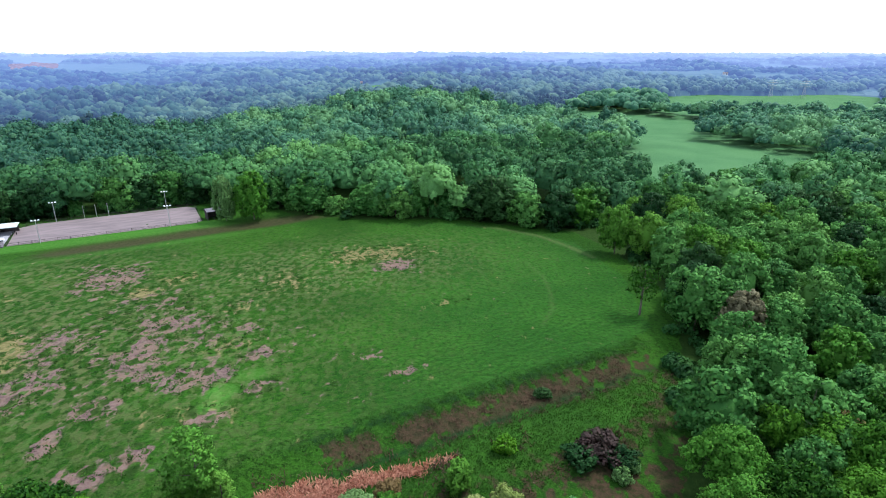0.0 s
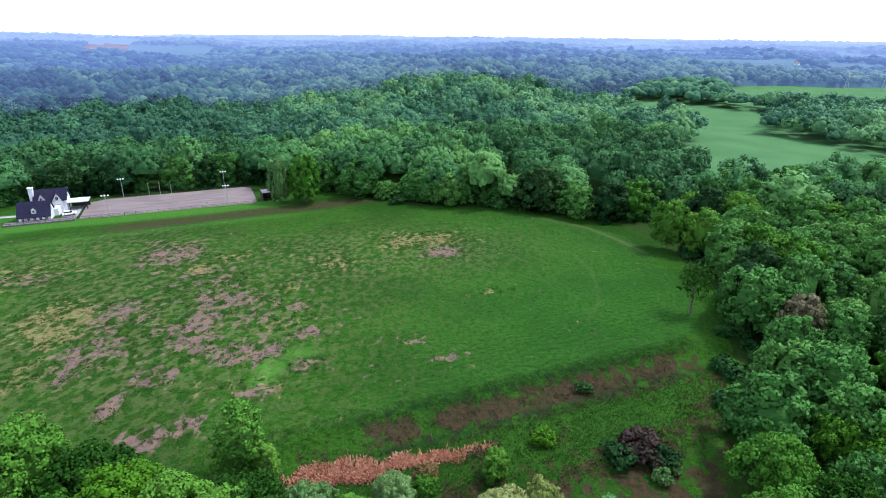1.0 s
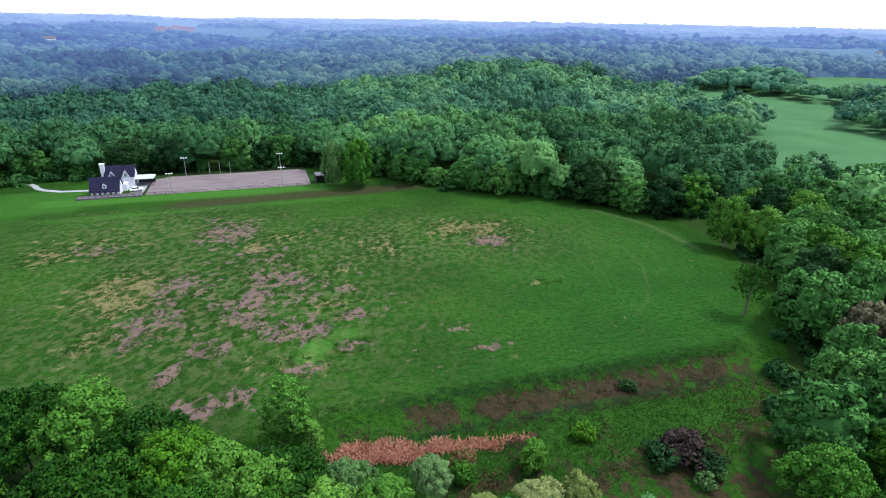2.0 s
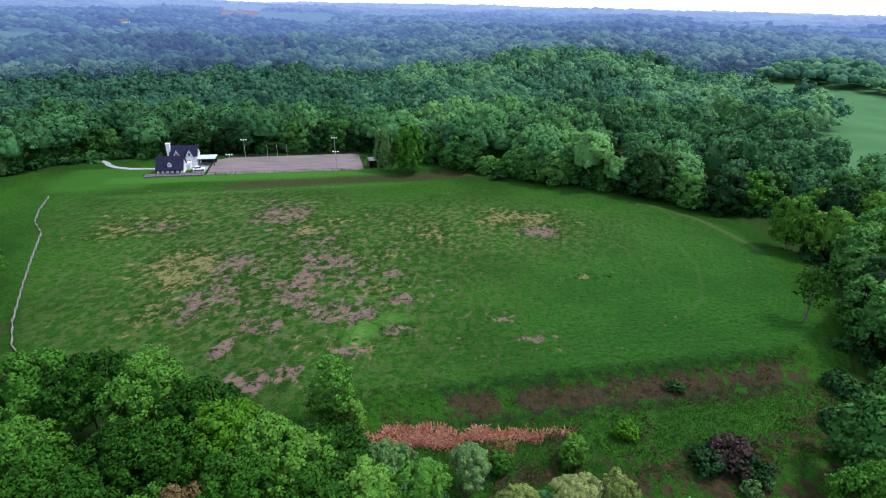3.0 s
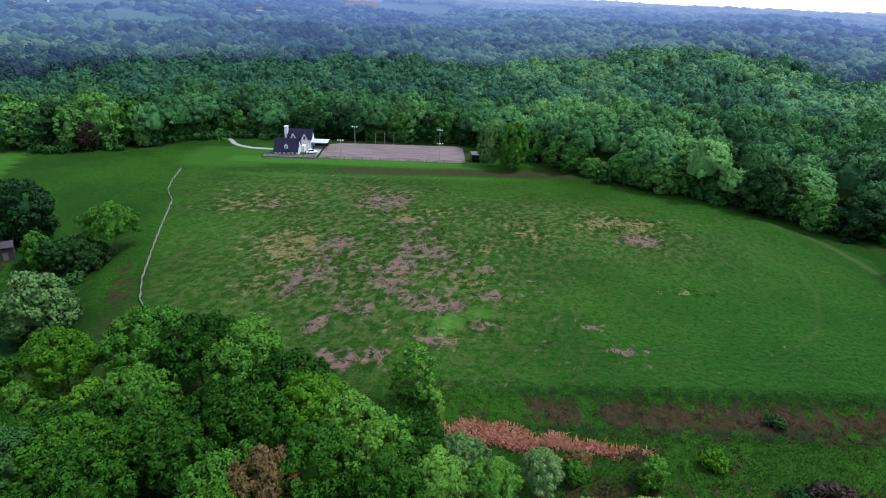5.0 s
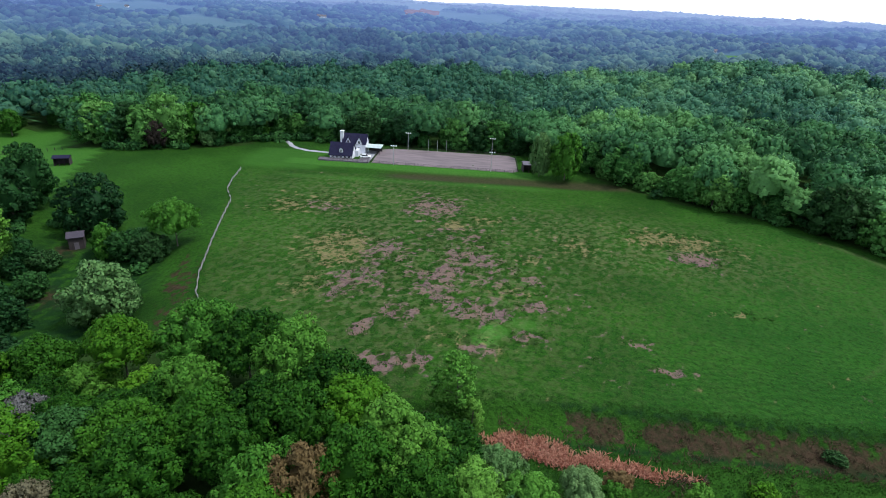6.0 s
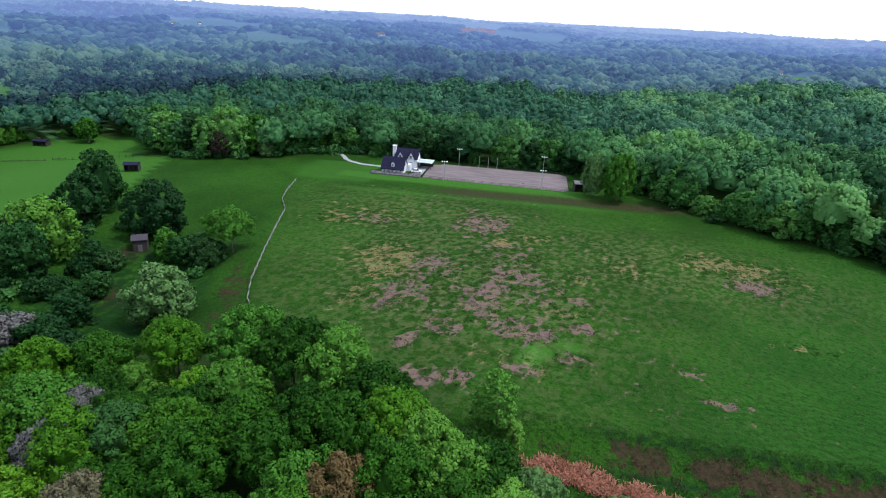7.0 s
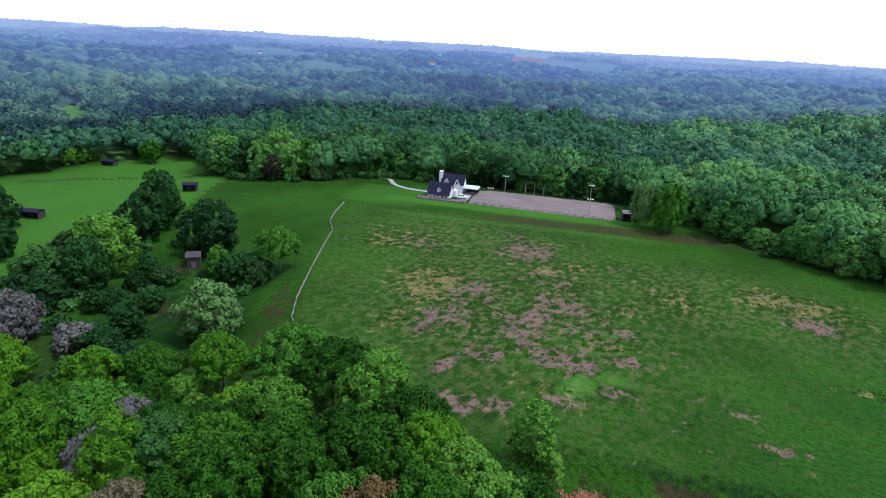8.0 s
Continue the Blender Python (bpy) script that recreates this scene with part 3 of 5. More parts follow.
def trunk_mesh(rng, h, r, base, thick=0.22, limbs=6):
    bm = bmesh.new()
    lean = Vector((rng.normal() * 0.3, rng.normal() * 0.3, 0))
    pts = [Vector((0, 0, -0.6)), Vector((0, 0, 0.5)), Vector((0, 0, h * 0.35)) + lean * 0.5, Vector((0, 0, h * 0.65)) + lean, Vector((0, 0, h * 0.9)) + lean * 1.3]
    tube(pts, [thick * 1.5, thick, thick * 0.75, thick * 0.42, thick * 0.12], 7, bm)
    for k in range(limbs):
        u = base / h + (0.85 - base / h) * (k + 0.3) / limbs * 0.8
        a = k * 2.4 + rng.random()
        p0 = Vector((0, 0, h * u)) + lean * u
        l = r * (0.75 - 0.3 * k / limbs)
        p1 = p0 + Vector((math.cos(a) * l * 0.5, math.sin(a) * l * 0.5, l * 0.4))
        p2 = p0 + Vector((math.cos(a) * l, math.sin(a) * l, l * 0.65))
        tube([p0, p1, p2], [thick * 0.4, thick * 0.25, thick * 0.06], 5, bm)
    me = bpy.data.meshes.new("trunk")
    bm.to_mesh(me)
    bm.free()
    me.materials.append(BARK)
    return me


def tree_kind(seed, h, r, base, count, n, leaf, low=-0.5, thick=0.22, ragged=0.22, core=0.74, size=None, down=0.55):
    """Meshes of one kind of tree: trunk and crown, for sharing."""
    rng = np.random.default_rng(seed)
    cs, rs, centre, axes = boughs(rng, h, r, base, count, size or min(0.5, 1.75 / math.sqrt(count)), down)
    # each bough carries a few smaller tufts
    fine_c, fine_r = list(cs), list(rs)
    for c, q in zip(cs, rs):
        for _ in range(5):
            d = Vector(rng.normal(size=3)).normalized()
            d.z = abs(d.z) if rng.random() < 0.7 else d.z
            fine_c.append(tuple(Vector(c) + d * q * rng.uniform(0.7, 1.0)))
            fine_r.append(q * rng.uniform(0.28, 0.5))
    quads, own = sprays(rng, fine_c, fine_r, n, leaf, low, ragged, jitter=0.5, with_normals=True)
    own = domed(rng, quads.mean(1), fine_c, centre, axes, own)
    pieces = [quads]
    normals = np.repeat(own, 4, axis=0)
    if core:
        v, f = puffs(rng, cs, [q * core for q in rs], 1, 0.1)
        v2, f2 = puffs(rng, [centre], [1.0], 2, 0.06)
        v2 = (v2 - centre) * axes * 0.52 + centre
        pieces += [(v, f), (v2, f2)]
        normals = np.concatenate([normals, np.zeros((f.size + f2.size, 3))])
    return trunk_mesh(rng, h, r, base, thick), poly_mesh("crown", pieces, LEAF, normals=normals)


def plant_tree(kind, x, y, scale=1.0, turn=0.0, mat=None, label="", group="", name="tree", wide=1.0, category="tree", sink=0.0):
    e = new(name)
    z = float(height(x, y)) - sink
    e.matrix_basis = pose(x, y, z, 0, 0, turn) @ Matrix.Diagonal((scale * wide, scale * wide, scale, 1))
    tagged(e, label, category, group)
    for nm, me in zip(("trunk", "crown"), kind):
        o = new(nm, me)
        o.parent = e
        if nm == "crown" and mat is not None:
            o.material_slots[0].link = "OBJECT"
            o.material_slots[0].material = mat
    return e


# ---------- the ground: one sheet out to the horizon ----------
def spaced(lo, hi, step, far, ratio=1.12):
    mid = np.arange(lo, hi + 0.001, step)
    ends, s, p = [], step, 0.0
    while p < far:
        s = min(s * ratio, 160)
        p += s
        ends.append(p)
    ends = np.array(ends)
    return np.concatenate([lo - ends[::-1], mid, hi + ends])


BARE = [(-92.4, 144.5, 8.1, 10.1), (-78.6, 88.2, 4.6, 7.4), (-64.2, 106.1, 3.8, 14.6), (-61.9, 117.7, 7.3, 4.7), (-61.7, 84.4, 4.2, 3.5), (-48.7, 94.6, 7.3, 4.6),
        (-48.5, 71.8, 2.6, 3.8), (-53.6, 67.2, 3.1, 2.8), (-40.5, 81.6, 2.7, 2.0), (-39.4, 103.8, 3.8, 2.5), (-13.6, 155.8, 5.8, 4.3), (-63.9, 74.6, 1.7, 4.1),
        (-34.6, 91.5, 2.9, 2.3), (-83.1, 109.0, 8.9, 9.5, 0.6), (-8.0, 96.5, 4.0, 2.6, 0.5), (-16.5, 103.5, 5, 2.5, 0.42), (-21, 92.5, 3, 2, 0.42), (-118.4, 122.7, 7.2, 5.5, 0.7), (-70.0, 124.0, 16, 14, 0.45), (-50.0, 112.0, 16, 12, 0.42), (-74.0, 96.0, 12, 10, 0.45), (-61.6, 97.8, 5.2, 4.3)]
STRAW = [(-77.9, 134.8, 4.2, 3.8), (-95.2, 102.4, 8.5, 10.3), (-21.8, 165.0, 14.5, 6.4, 0.95), (-121.7, 126.6, 10.8, 9.6, 0.6), (-43.8, 142.0, 9.2, 9.0, 0.5), (-51.1, 126.0, 4.4, 4.5, 0.6),
         (2.1, 130.1, 7.1, 2.4, 0.5), (-73.5, 144.3, 6.0, 4.1, 0.7), (-42.9, 82.7, 6.8, 3.2, 0.7), (-86.0, 82.5, 5.3, 7.5, 0.5), (-128.8, 115.9, 8.0, 9.2, 0.6), (-46.2, 107.0, 5.8, 3.4, 0.6)]
LUSH = [(-41.4, 89.6, 2.6, 3.2), (-41.1, 85.2, 2.4, 2.0), (-38.0, 95.5, 4.0, 2.5, 0.7)]


def spots(x, y, rows, turn=17.5):
    c, s = math.cos(radians(turn)), math.sin(radians(turn))
    res = np.zeros(x.shape)
    for px, py, a, b, *amp in rows:
        u = (x - px) * c + (y - py) * s
        v = -(x - px) * s + (y - py) * c
        res = np.maximum(res, (amp[0] if amp else 1.0) * np.exp(-0.7 * ((u / a) ** 2 + (v / b) ** 2)))
    return res


def build_ground():
    xs, ys = spaced(-180, 62, 0.85, 4700), spaced(40, 215, 0.85, 4700)
    gx, gy = np.meshgrid(xs, ys)
    gz = height(gx, gy) - 14 * smooth(1150, 1450, np.hypot(gx, gy))
    nx, ny = len(xs), len(ys)
    co = np.stack([gx, gy, gz], -1).reshape(-1, 3)
    idx = np.arange(nx * ny).reshape(ny, nx)
    quads = np.stack([idx[:-1, :-1], idx[:-1, 1:], idx[1:, 1:], idx[1:, :-1]], -1).reshape(-1, 4)
    me = bpy.data.meshes.new("ground")
    me.vertices.add(len(co))
    me.vertices.foreach_set("co", co.astype(np.float32).ravel())
    me.loops.add(4 * len(quads))
    me.loops.foreach_set("vertex_index", quads.astype(np.int32).ravel())
    me.polygons.add(len(quads))
    me.polygons.foreach_set("loop_start", np.arange(len(quads), dtype=np.int32) * 4)
    me.polygons.foreach_set("use_smooth", np.ones(len(quads), bool))
    ragged = fbm(gx / 3.2, gy / 3.2, 4, 31)
    field = inside(gx, gy, HAY_FIELD)
    bare = spots(gx, gy, BARE) * 0.92 + (ragged - 0.5) * 0.7
    straw = spots(gx, gy, STRAW) * 0.78 + (fbm(gx / 2.6 + 9, gy / 2.6, 4, 43) - 0.5) * 0.7
    worn = np.clip(1.3 * spots(gx, gy, [(-75.1, 110.1, 40, 42), (-36.0, 152.5, 40, 20), (-104.7, 136.9, 38, 22)]), 0, 1)
    trail = np.array([(25.1, 158.4), (28.4, 146.0), (28.2, 134.4), (27.1, 126.0), (23.2, 116.9)])
    near = np.full(gx.shape, 99.0)
    for k in range(len(trail) - 1):
        p, d = trail[k], trail[k + 1] - trail[k]
        h = np.clip(((gx - p[0]) * d[0] + (gy - p[1]) * d[1]) / (d @ d), 0, 1)
        near = np.minimum(near, np.hypot(gx - p[0] - h * d[0], gy - p[1] - h * d[1]))
    trail_way = 0.38 * np.exp(-((near / 0.5) ** 2))
    track = np.array([(-4.0, 198.5), (10.0, 196.0), (24.6, 190.0), (33.2, 183.6), (40.8, 173.0), (46.2, 163.0)])
    near = np.full(gx.shape, 99.0)
    for k in range(len(track) - 1):
        p, d = track[k], track[k + 1] - track[k]
        h = np.clip(((gx - p[0]) * d[0] + (gy - p[1]) * d[1]) / (d @ d), 0, 1)
        near = np.minimum(near, np.hypot(gx - p[0] - h * d[0], gy - p[1] - h * d[1]))
    trail_way = np.maximum(trail_way, 0.9 * np.exp(-((near / 1.0) ** 2)) * smooth(5, 24, gx))
    q = (gx + 30.7) * 0.461 - (gy - 71.0) * 0.887
    l = (gx + 30.7) * 0.887 + (gy - 71.0) * 0.461
    brown = np.exp(-(((q - 4.2 - 0.03 * (l - 30)) / (2.6 + 0.02 * l)) ** 2)) * smooth(6, 17, l) * (1 - smooth(70, 84, l)) * (0.5 + 0.9 * fbm(gx / 9, gy / 5, 3, 55))
    brown = brown * (1 - 0.85 * np.exp(-(((l - 22) / 2.6) ** 2)))
    rank_and_shade = (np.exp(-(((q - 0.4) / 1.3) ** 2)) + np.exp(-(((q - 7.5) / 0.9) ** 2))) * smooth(2, 14, l) * (1 - smooth(74, 88, l))
    brown = np.maximum(brown, smooth(15, 20, q) * smooth(-8, 4, l) * (1 - smooth(60, 75, l)) * (0.05 + 0.8 * fbm(gx / 6, gy / 6, 3, 56)))
    # worn slope beside the rail fence
    s = (gx + 94.8) * -0.685 + (gy - 59.4) * -0.729
    t = (gx + 94.8) * -0.729 + (gy - 59.4) * 0.685
    brown = np.maximum(brown, 0.7 * np.exp(-(((s - 6) / 4.0) ** 2)) * smooth(-12, -2, t) * (1 - smooth(20, 42, t)) * (0.3 + 0.8 * fbm(gx / 7, gy / 7, 3, 57)))
    brown = np.maximum(brown, 1.2 * spots(gx, gy, [(-132.7, 46.5, 6, 4), (-154.3, 61.5, 4, 4), (44.7, 98.3, 5, 9, 0.45), (40.5, 82.5, 5, 9, 0.6)]) * (0.5 + 0.6 * fbm(gx / 4, gy / 4, 2, 58)))
    # shade over the hollow, put into the ground colour through the same mask
    rank_and_shade = np.maximum(rank_and_shade, 0.9 * smooth(9, 18, s) * (1 - smooth(44, 56, s)) * smooth(-40, -25, t) * (1 - smooth(42, 62, t)))
    lush = spots(gx, gy, LUSH)
    lush = np.maximum(lush, 0.55 * (inside(gx, gy, OPEN_LAND) & (s > 55)))
    rough = smooth(7, 10, q) * (1 - smooth(30, 44, q)) * smooth(-12, 4, l) * (1 - smooth(92, 104, l))
    lush = np.maximum(lush, rough * (0.02 + 0.4 * fbm(gx / 8, gy / 5, 3, 68)))
    hazed_grass = np.zeros(gx.shape)
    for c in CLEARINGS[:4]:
        hazed_grass = np.maximum(hazed_grass, 1.0 * inside(gx, gy, c) * (np.hypot(gx, gy) > 240))
    a = (gx + 140.8) * 0.878 + (gy - 171.0) * 0.478
    b = (gx + 140.8) * -0.478 + (gy - 171.0) * 0.878
    lush = np.maximum(lush, 0.6 * smooth(-11, -6, b) * (1 - smooth(1, 2, b)) * smooth(-45, -30, a) * (1 - smooth(62, 80, a)))
    lush = np.maximum(lush, 0.45 * smooth(-22, -10, b) * (1 - smooth(14, 20, b)) * (1 - smooth(-22, -12, a)) * smooth(-60, -45, a))
    lush = np.maximum(lush, 0.4 * np.exp(-(((b + 22 - 0.03 * a) / 4.0) ** 2)) * smooth(-45, -20, a) * (1 - smooth(60, 100, a)))
    swale = 1.1 * np.exp(-(((b + 13.5 - 0.03 * a) / 4.8) ** 2)) * smooth(-2, 22, a) * (1 - smooth(85, 130, a)) * (0.7 + 0.6 * fbm(gx / 15, gy / 15, 2, 66))
    mown = np.exp(-(((q + 9) / 14.0) ** 2)) * smooth(-60, -30, l) * field
    wood = 1.0 - is_open(gx, gy)
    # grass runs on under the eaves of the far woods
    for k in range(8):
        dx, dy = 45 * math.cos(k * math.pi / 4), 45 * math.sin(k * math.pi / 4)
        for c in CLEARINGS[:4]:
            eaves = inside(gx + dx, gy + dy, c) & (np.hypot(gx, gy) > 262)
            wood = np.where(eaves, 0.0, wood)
            hazed_grass = np.where(eaves & ~inside(gx, gy, OPEN_LAND), 1.0, hazed_grass)
    for nm, val in (("bare", bare * field), ("straw", straw * field), ("brown", brown), ("lush", lush), ("wood", wood), ("worn", worn * field), ("swale", swale), ("mown", mown), ("rank_and_shade", rank_and_shade), ("emerald", smooth(-45, 15, gx) * field * (1 - 0.5 * worn)), ("hazed_grass", hazed_grass), ("trail", trail_way)):
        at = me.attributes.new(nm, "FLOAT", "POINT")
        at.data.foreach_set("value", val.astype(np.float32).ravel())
    me.update(calc_edges=True)
    me.materials.append(GROUND)
    return tagged(new("ground", me), "mown green meadow with bare and straw-coloured patches", "ground", kind="structure")


build_ground()

# ---------- woods that nobody could count ----------
AZ_LO, AZ_HI = -52.0, 90.0    # bearings to the left of +y that the woods fill


def wood_points(seed, r0, r1, step, ragged=0.42):
    rng = np.random.default_rng(seed)
    n = int(2 * r1 / step) + 1
    ii, jj = np.meshgrid(np.arange(n), np.arange(n))
    x = (ii + 0.5 * (jj % 2)) * step - r1 + rng.uniform(-ragged, ragged, ii.shape) * step
    y = jj * step - r1 + rng.uniform(-ragged, ragged, ii.shape) * step
    x, y = x.ravel(), y.ravel()
    r = np.hypot(x, y)
    az = np.degrees(np.arctan2(-x, y))
    ok = (r >= r0) & (r < r1) & (az > AZ_LO) & (az < AZ_HI)
    x, y = x[ok], y[ok]
    ok = ~is_open(x, y)
    return x[ok], y[ok], rng


def woods(name, label, seed, r0, r1, step, h, r, base, count, level, mat, cards=0, leaf=0.6, skip=None, kinds=9):
    """A wood as one mass: each crown a dome of rounded boughs, with loose sprays where cards are given."""
    x, y, rng = wood_points(seed, r0, r1, step)
    if skip is not None:
        ok = ~skip(x, y)
        x, y = x[ok], y[ok]
    z = height(x, y)
    which = rng.integers(0, kinds, len(x))
    stand = fbm(x / 70, y / 70, 3, 91) * 0.55 + fbm(x / 330, y / 330, 2, 93) * 0.45
    vs, fs, qs, ns, tv, tq, at = [], [], [], [], [], [], 0
    for k in range(kinds):
        sel = np.where(which == k)[0]
        if not len(sel):
            continue
        hk, rk = h * rng.uniform(0.85, 1.15), r * rng.uniform(0.8, 1.25)
        if count > 1:
            cs, rs, centre, axes = boughs(rng, hk, rk, base * hk, count, min(0.6, 1.3 / math.sqrt(count)), 0.3)
            pv, pf = puffs(rng, cs, [q * (0.66 if cards else 1.0) for q in rs], level, 0.09)
            pv2, pf2 = puffs(rng, [centre], [1.0], 2 if cards else 1, 0.06)
            pv2 = (pv2 - centre) * axes * (0.6 if cards else 0.76) + centre
            pv, pf = np.concatenate([pv, pv2]), np.concatenate([pf, pf2 + len(pv)])
        else:
            mid = hk * 0.5
            pv, pf = puffs(rng, [(0, 0, 0)], [1.0], level, 0.13)
            pv = pv * np.array((rk, rk, hk * 0.5)) + np.array((0, 0, mid))
        a = rng.uniform(0, 2 * np.pi, len(sel))
        sc = rng.uniform(0.68, 1.28, len(sel))
        up = sc**0.7 * rng.uniform(0.82, 1.18, len(sel))
        c, s = np.cos(a) * sc, np.sin(a) * sc
        tint = np.clip(0.95 * rng.random(len(sel)) - 0.08 + 2.4 * (stand[sel] - 0.46) - 1.2 * np.exp(-(((x[sel] + 400) / 190) ** 2 + ((y[sel] - 235) / 140) ** 2)), 0, 1)

        def laid(p):
            v = np.empty((len(sel), *p.shape), np.float32)
            w = (slice(None),) + (None,) * (p.ndim - 1)
            v[..., 0] = c[w] * p[..., 0] - s[w] * p[..., 1] + x[sel][w]
            v[..., 1] = s[w] * p[..., 0] + c[w] * p[..., 1] + y[sel][w]
            v[..., 2] = p[..., 2] * up[w] + z[sel][w]
            return v

        v = laid(pv)
        vs.append(v.reshape(-1, 3))
        fs.append((pf[None] + (np.arange(len(sel)) * len(pv))[:, None, None]).reshape(-1, 3) + at)
        at += len(sel) * len(pv)
        tv.append(np.repeat(tint, len(pv)))
        if cards:
            quads, own = sprays(rng, cs, [q * 1.02 for q in rs], cards, leaf, -0.4, jitter=0.5, with_normals=True)
            own = domed(rng, quads.mean(1), cs, centre, axes, own, (0.42, 0.48, 0.1))
            qs.append(laid(quads).reshape(-1, 4, 3))
            ca, sa = np.cos(a)[:, None], np.sin(a)[:, None]
            n = np.stack([ca * own[:, 0] - sa * own[:, 1], sa * own[:, 0] + ca * own[:, 1], np.repeat(own[None, :, 2], len(sel), 0)], -1)
            ns.append(np.repeat(n.reshape(-1, 3), 4, axis=0))
            tq.append(np.repeat(tint, cards * 4))
    faces = np.concatenate(fs)
    pieces = [(np.concatenate(vs), faces)] + ([np.concatenate(qs)] if cards else [])
    normals = np.concatenate([np.zeros((faces.size, 3))] + ns) if cards else None
    me = poly_mesh(name, pieces, mat, np.concatenate(tv + tq), normals)
    return tagged(new(name, me), label, "woods", kind="stuff")


def near_right(x, y):
    return (x > 30) & (np.hypot(x, y) < 215) & (y < 200)


def past_crest(x, y):
    return np.hypot(x, y) > crest(x, y) + 40


def before_crest(x, y):
    return ~past_crest(x, y)


woods("woodland", "dense green spring woodland round the meadow", 11, 150, 340, 12.2, 16.5, 7.4, 0.22, 26, 1, LEAF_STUFF, 800, 0.45, skip=near_right)
woods("far_woodland", "dense green woodland on a ridge", 12, 340, 640, 12.8, 16.5, 8.0, 0.25, 14, 1, LEAF_RIDGE, 190, 0.66, skip=past_crest)
woods("ridge_woodland", "green woodland on a far ridge", 16, 640, 1100, 12.6, 15, 7.8, 0.3, 8, 1, LEAF_RIDGE, skip=past_crest)
woods("backdrop_valley_woodland", "woodland in the valley beyond, blue with painted haze", 13, 340, 760, 12.8, 16, 8.0, 0.25, 12, 1, FAR, 90, 0.85, skip=before_crest)
woods("backdrop_slope_woodland", "woodland on slopes across the valley, blue with painted haze", 17, 760, 1300, 13.4, 16, 8.4, 0.3, 6, 1, FAR, skip=before_crest)
woods("backdrop_hill_woodland", "distant woodland on hills with painted haze", 14, 1300, 2600, 18.5, 17, 11.5, 0.3, 1, 1, FAR)
woods("backdrop_horizon_woodland", "woodland towards the horizon, blue with painted haze", 15, 2600, 4700, 34.0, 12, 18, 0.3, 1, 1, FAR)


def far_canopy(name, label, r0, r1, mat):
    """The closed canopy of far woods, and far open land, as one uneven sheet with painted haze."""
    az = np.radians(np.arange(AZ_LO, AZ_HI + 0.1, 0.4))
    rr = np.exp(np.linspace(math.log(r0), math.log(r1), max(2, int(math.log(r1 / r0) / 0.012))))
    ga, gr = np.meshgrid(az, rr)
    gx, gy = -gr * np.sin(ga), gr * np.cos(ga)
    shut = ~is_open(gx, gy) & (gr > crest(gx, gy) + 60)
    land = is_open(gx, gy) & (gr > 1150)
    gz = height(gx, gy) + np.where(shut, 4 + 7 * vnoise(gx / 9, gy / 9, 3), np.where(land, 2.0, -6))
    n, m = gx.shape
    co = np.stack([gx, gy, gz], -1).reshape(-1, 3)
    idx = np.arange(n * m).reshape(n, m)
    quads = np.stack([idx[:-1, :-1], idx[1:, :-1], idx[1:, 1:], idx[:-1, 1:]], -1).reshape(-1, 4)
    me = bpy.data.meshes.new(name)
    me.from_pydata(co.tolist(), [], quads.tolist())
    at = me.attributes.new("tint", "FLOAT", "POINT")
    at.data.foreach_set("value", np.where(land, 0.72, fbm(gx / 60, gy / 60, 3, 8)).astype(np.float32).ravel())
    add_painted_haze(me, gx, gy)
    me.materials.append(mat)
    return tagged(new(name, me), label, "woods", kind="stuff")


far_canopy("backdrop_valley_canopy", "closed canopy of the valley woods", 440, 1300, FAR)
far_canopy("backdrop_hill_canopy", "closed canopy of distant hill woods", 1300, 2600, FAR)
far_canopy("backdrop_horizon_canopy", "closed canopy towards the horizon with painted haze", 2600, 4750, FAR)

# ---------- countable trees ----------
NEAR = [tree_kind(100 + k, 15 + (k % 3), 6.2 + 0.45 * (k % 4), 5.0, 70 + 6 * k, 11500, 0.18, core=0.5, size=0.165, down=0.3) for k in range(6)]
MID = [tree_kind(200 + k, 15.5 + (k % 3), 6.0 + 0.5 * (k % 3), 1.6, 52 + 4 * k, 6200, 0.3, low=-0.6, core=0.5, size=0.2, down=0.8) for k in range(6)]


def scatter_trees(seed, poly, step, kinds, label, group, mats, scale=(0.8, 1.15)):
    rng = np.random.default_rng(seed)
    xs = [p[0] for p in poly]
    ys = [p[1] for p in poly]
    gx, gy = np.meshgrid(np.arange(min(xs), max(xs), step), np.arange(min(ys), max(ys), step))
    gx = (gx + 0.5 * step * (np.arange(gx.shape[0]) % 2)[:, None] + rng.uniform(-0.35, 0.35, gx.shape) * step).ravel()
    gy = (gy + rng.uniform(-0.35, 0.35, gy.shape) * step).ravel()
    ok = inside(gx, gy, poly)
    for x, y in zip(gx[ok], gy[ok]):
        k = kinds[rng.integers(len(kinds))]
        plant_tree(k, float(x), float(y), float(rng.uniform(*scale)), float(rng.uniform(0, 360)), mats[rng.integers(len(mats))], label, group)


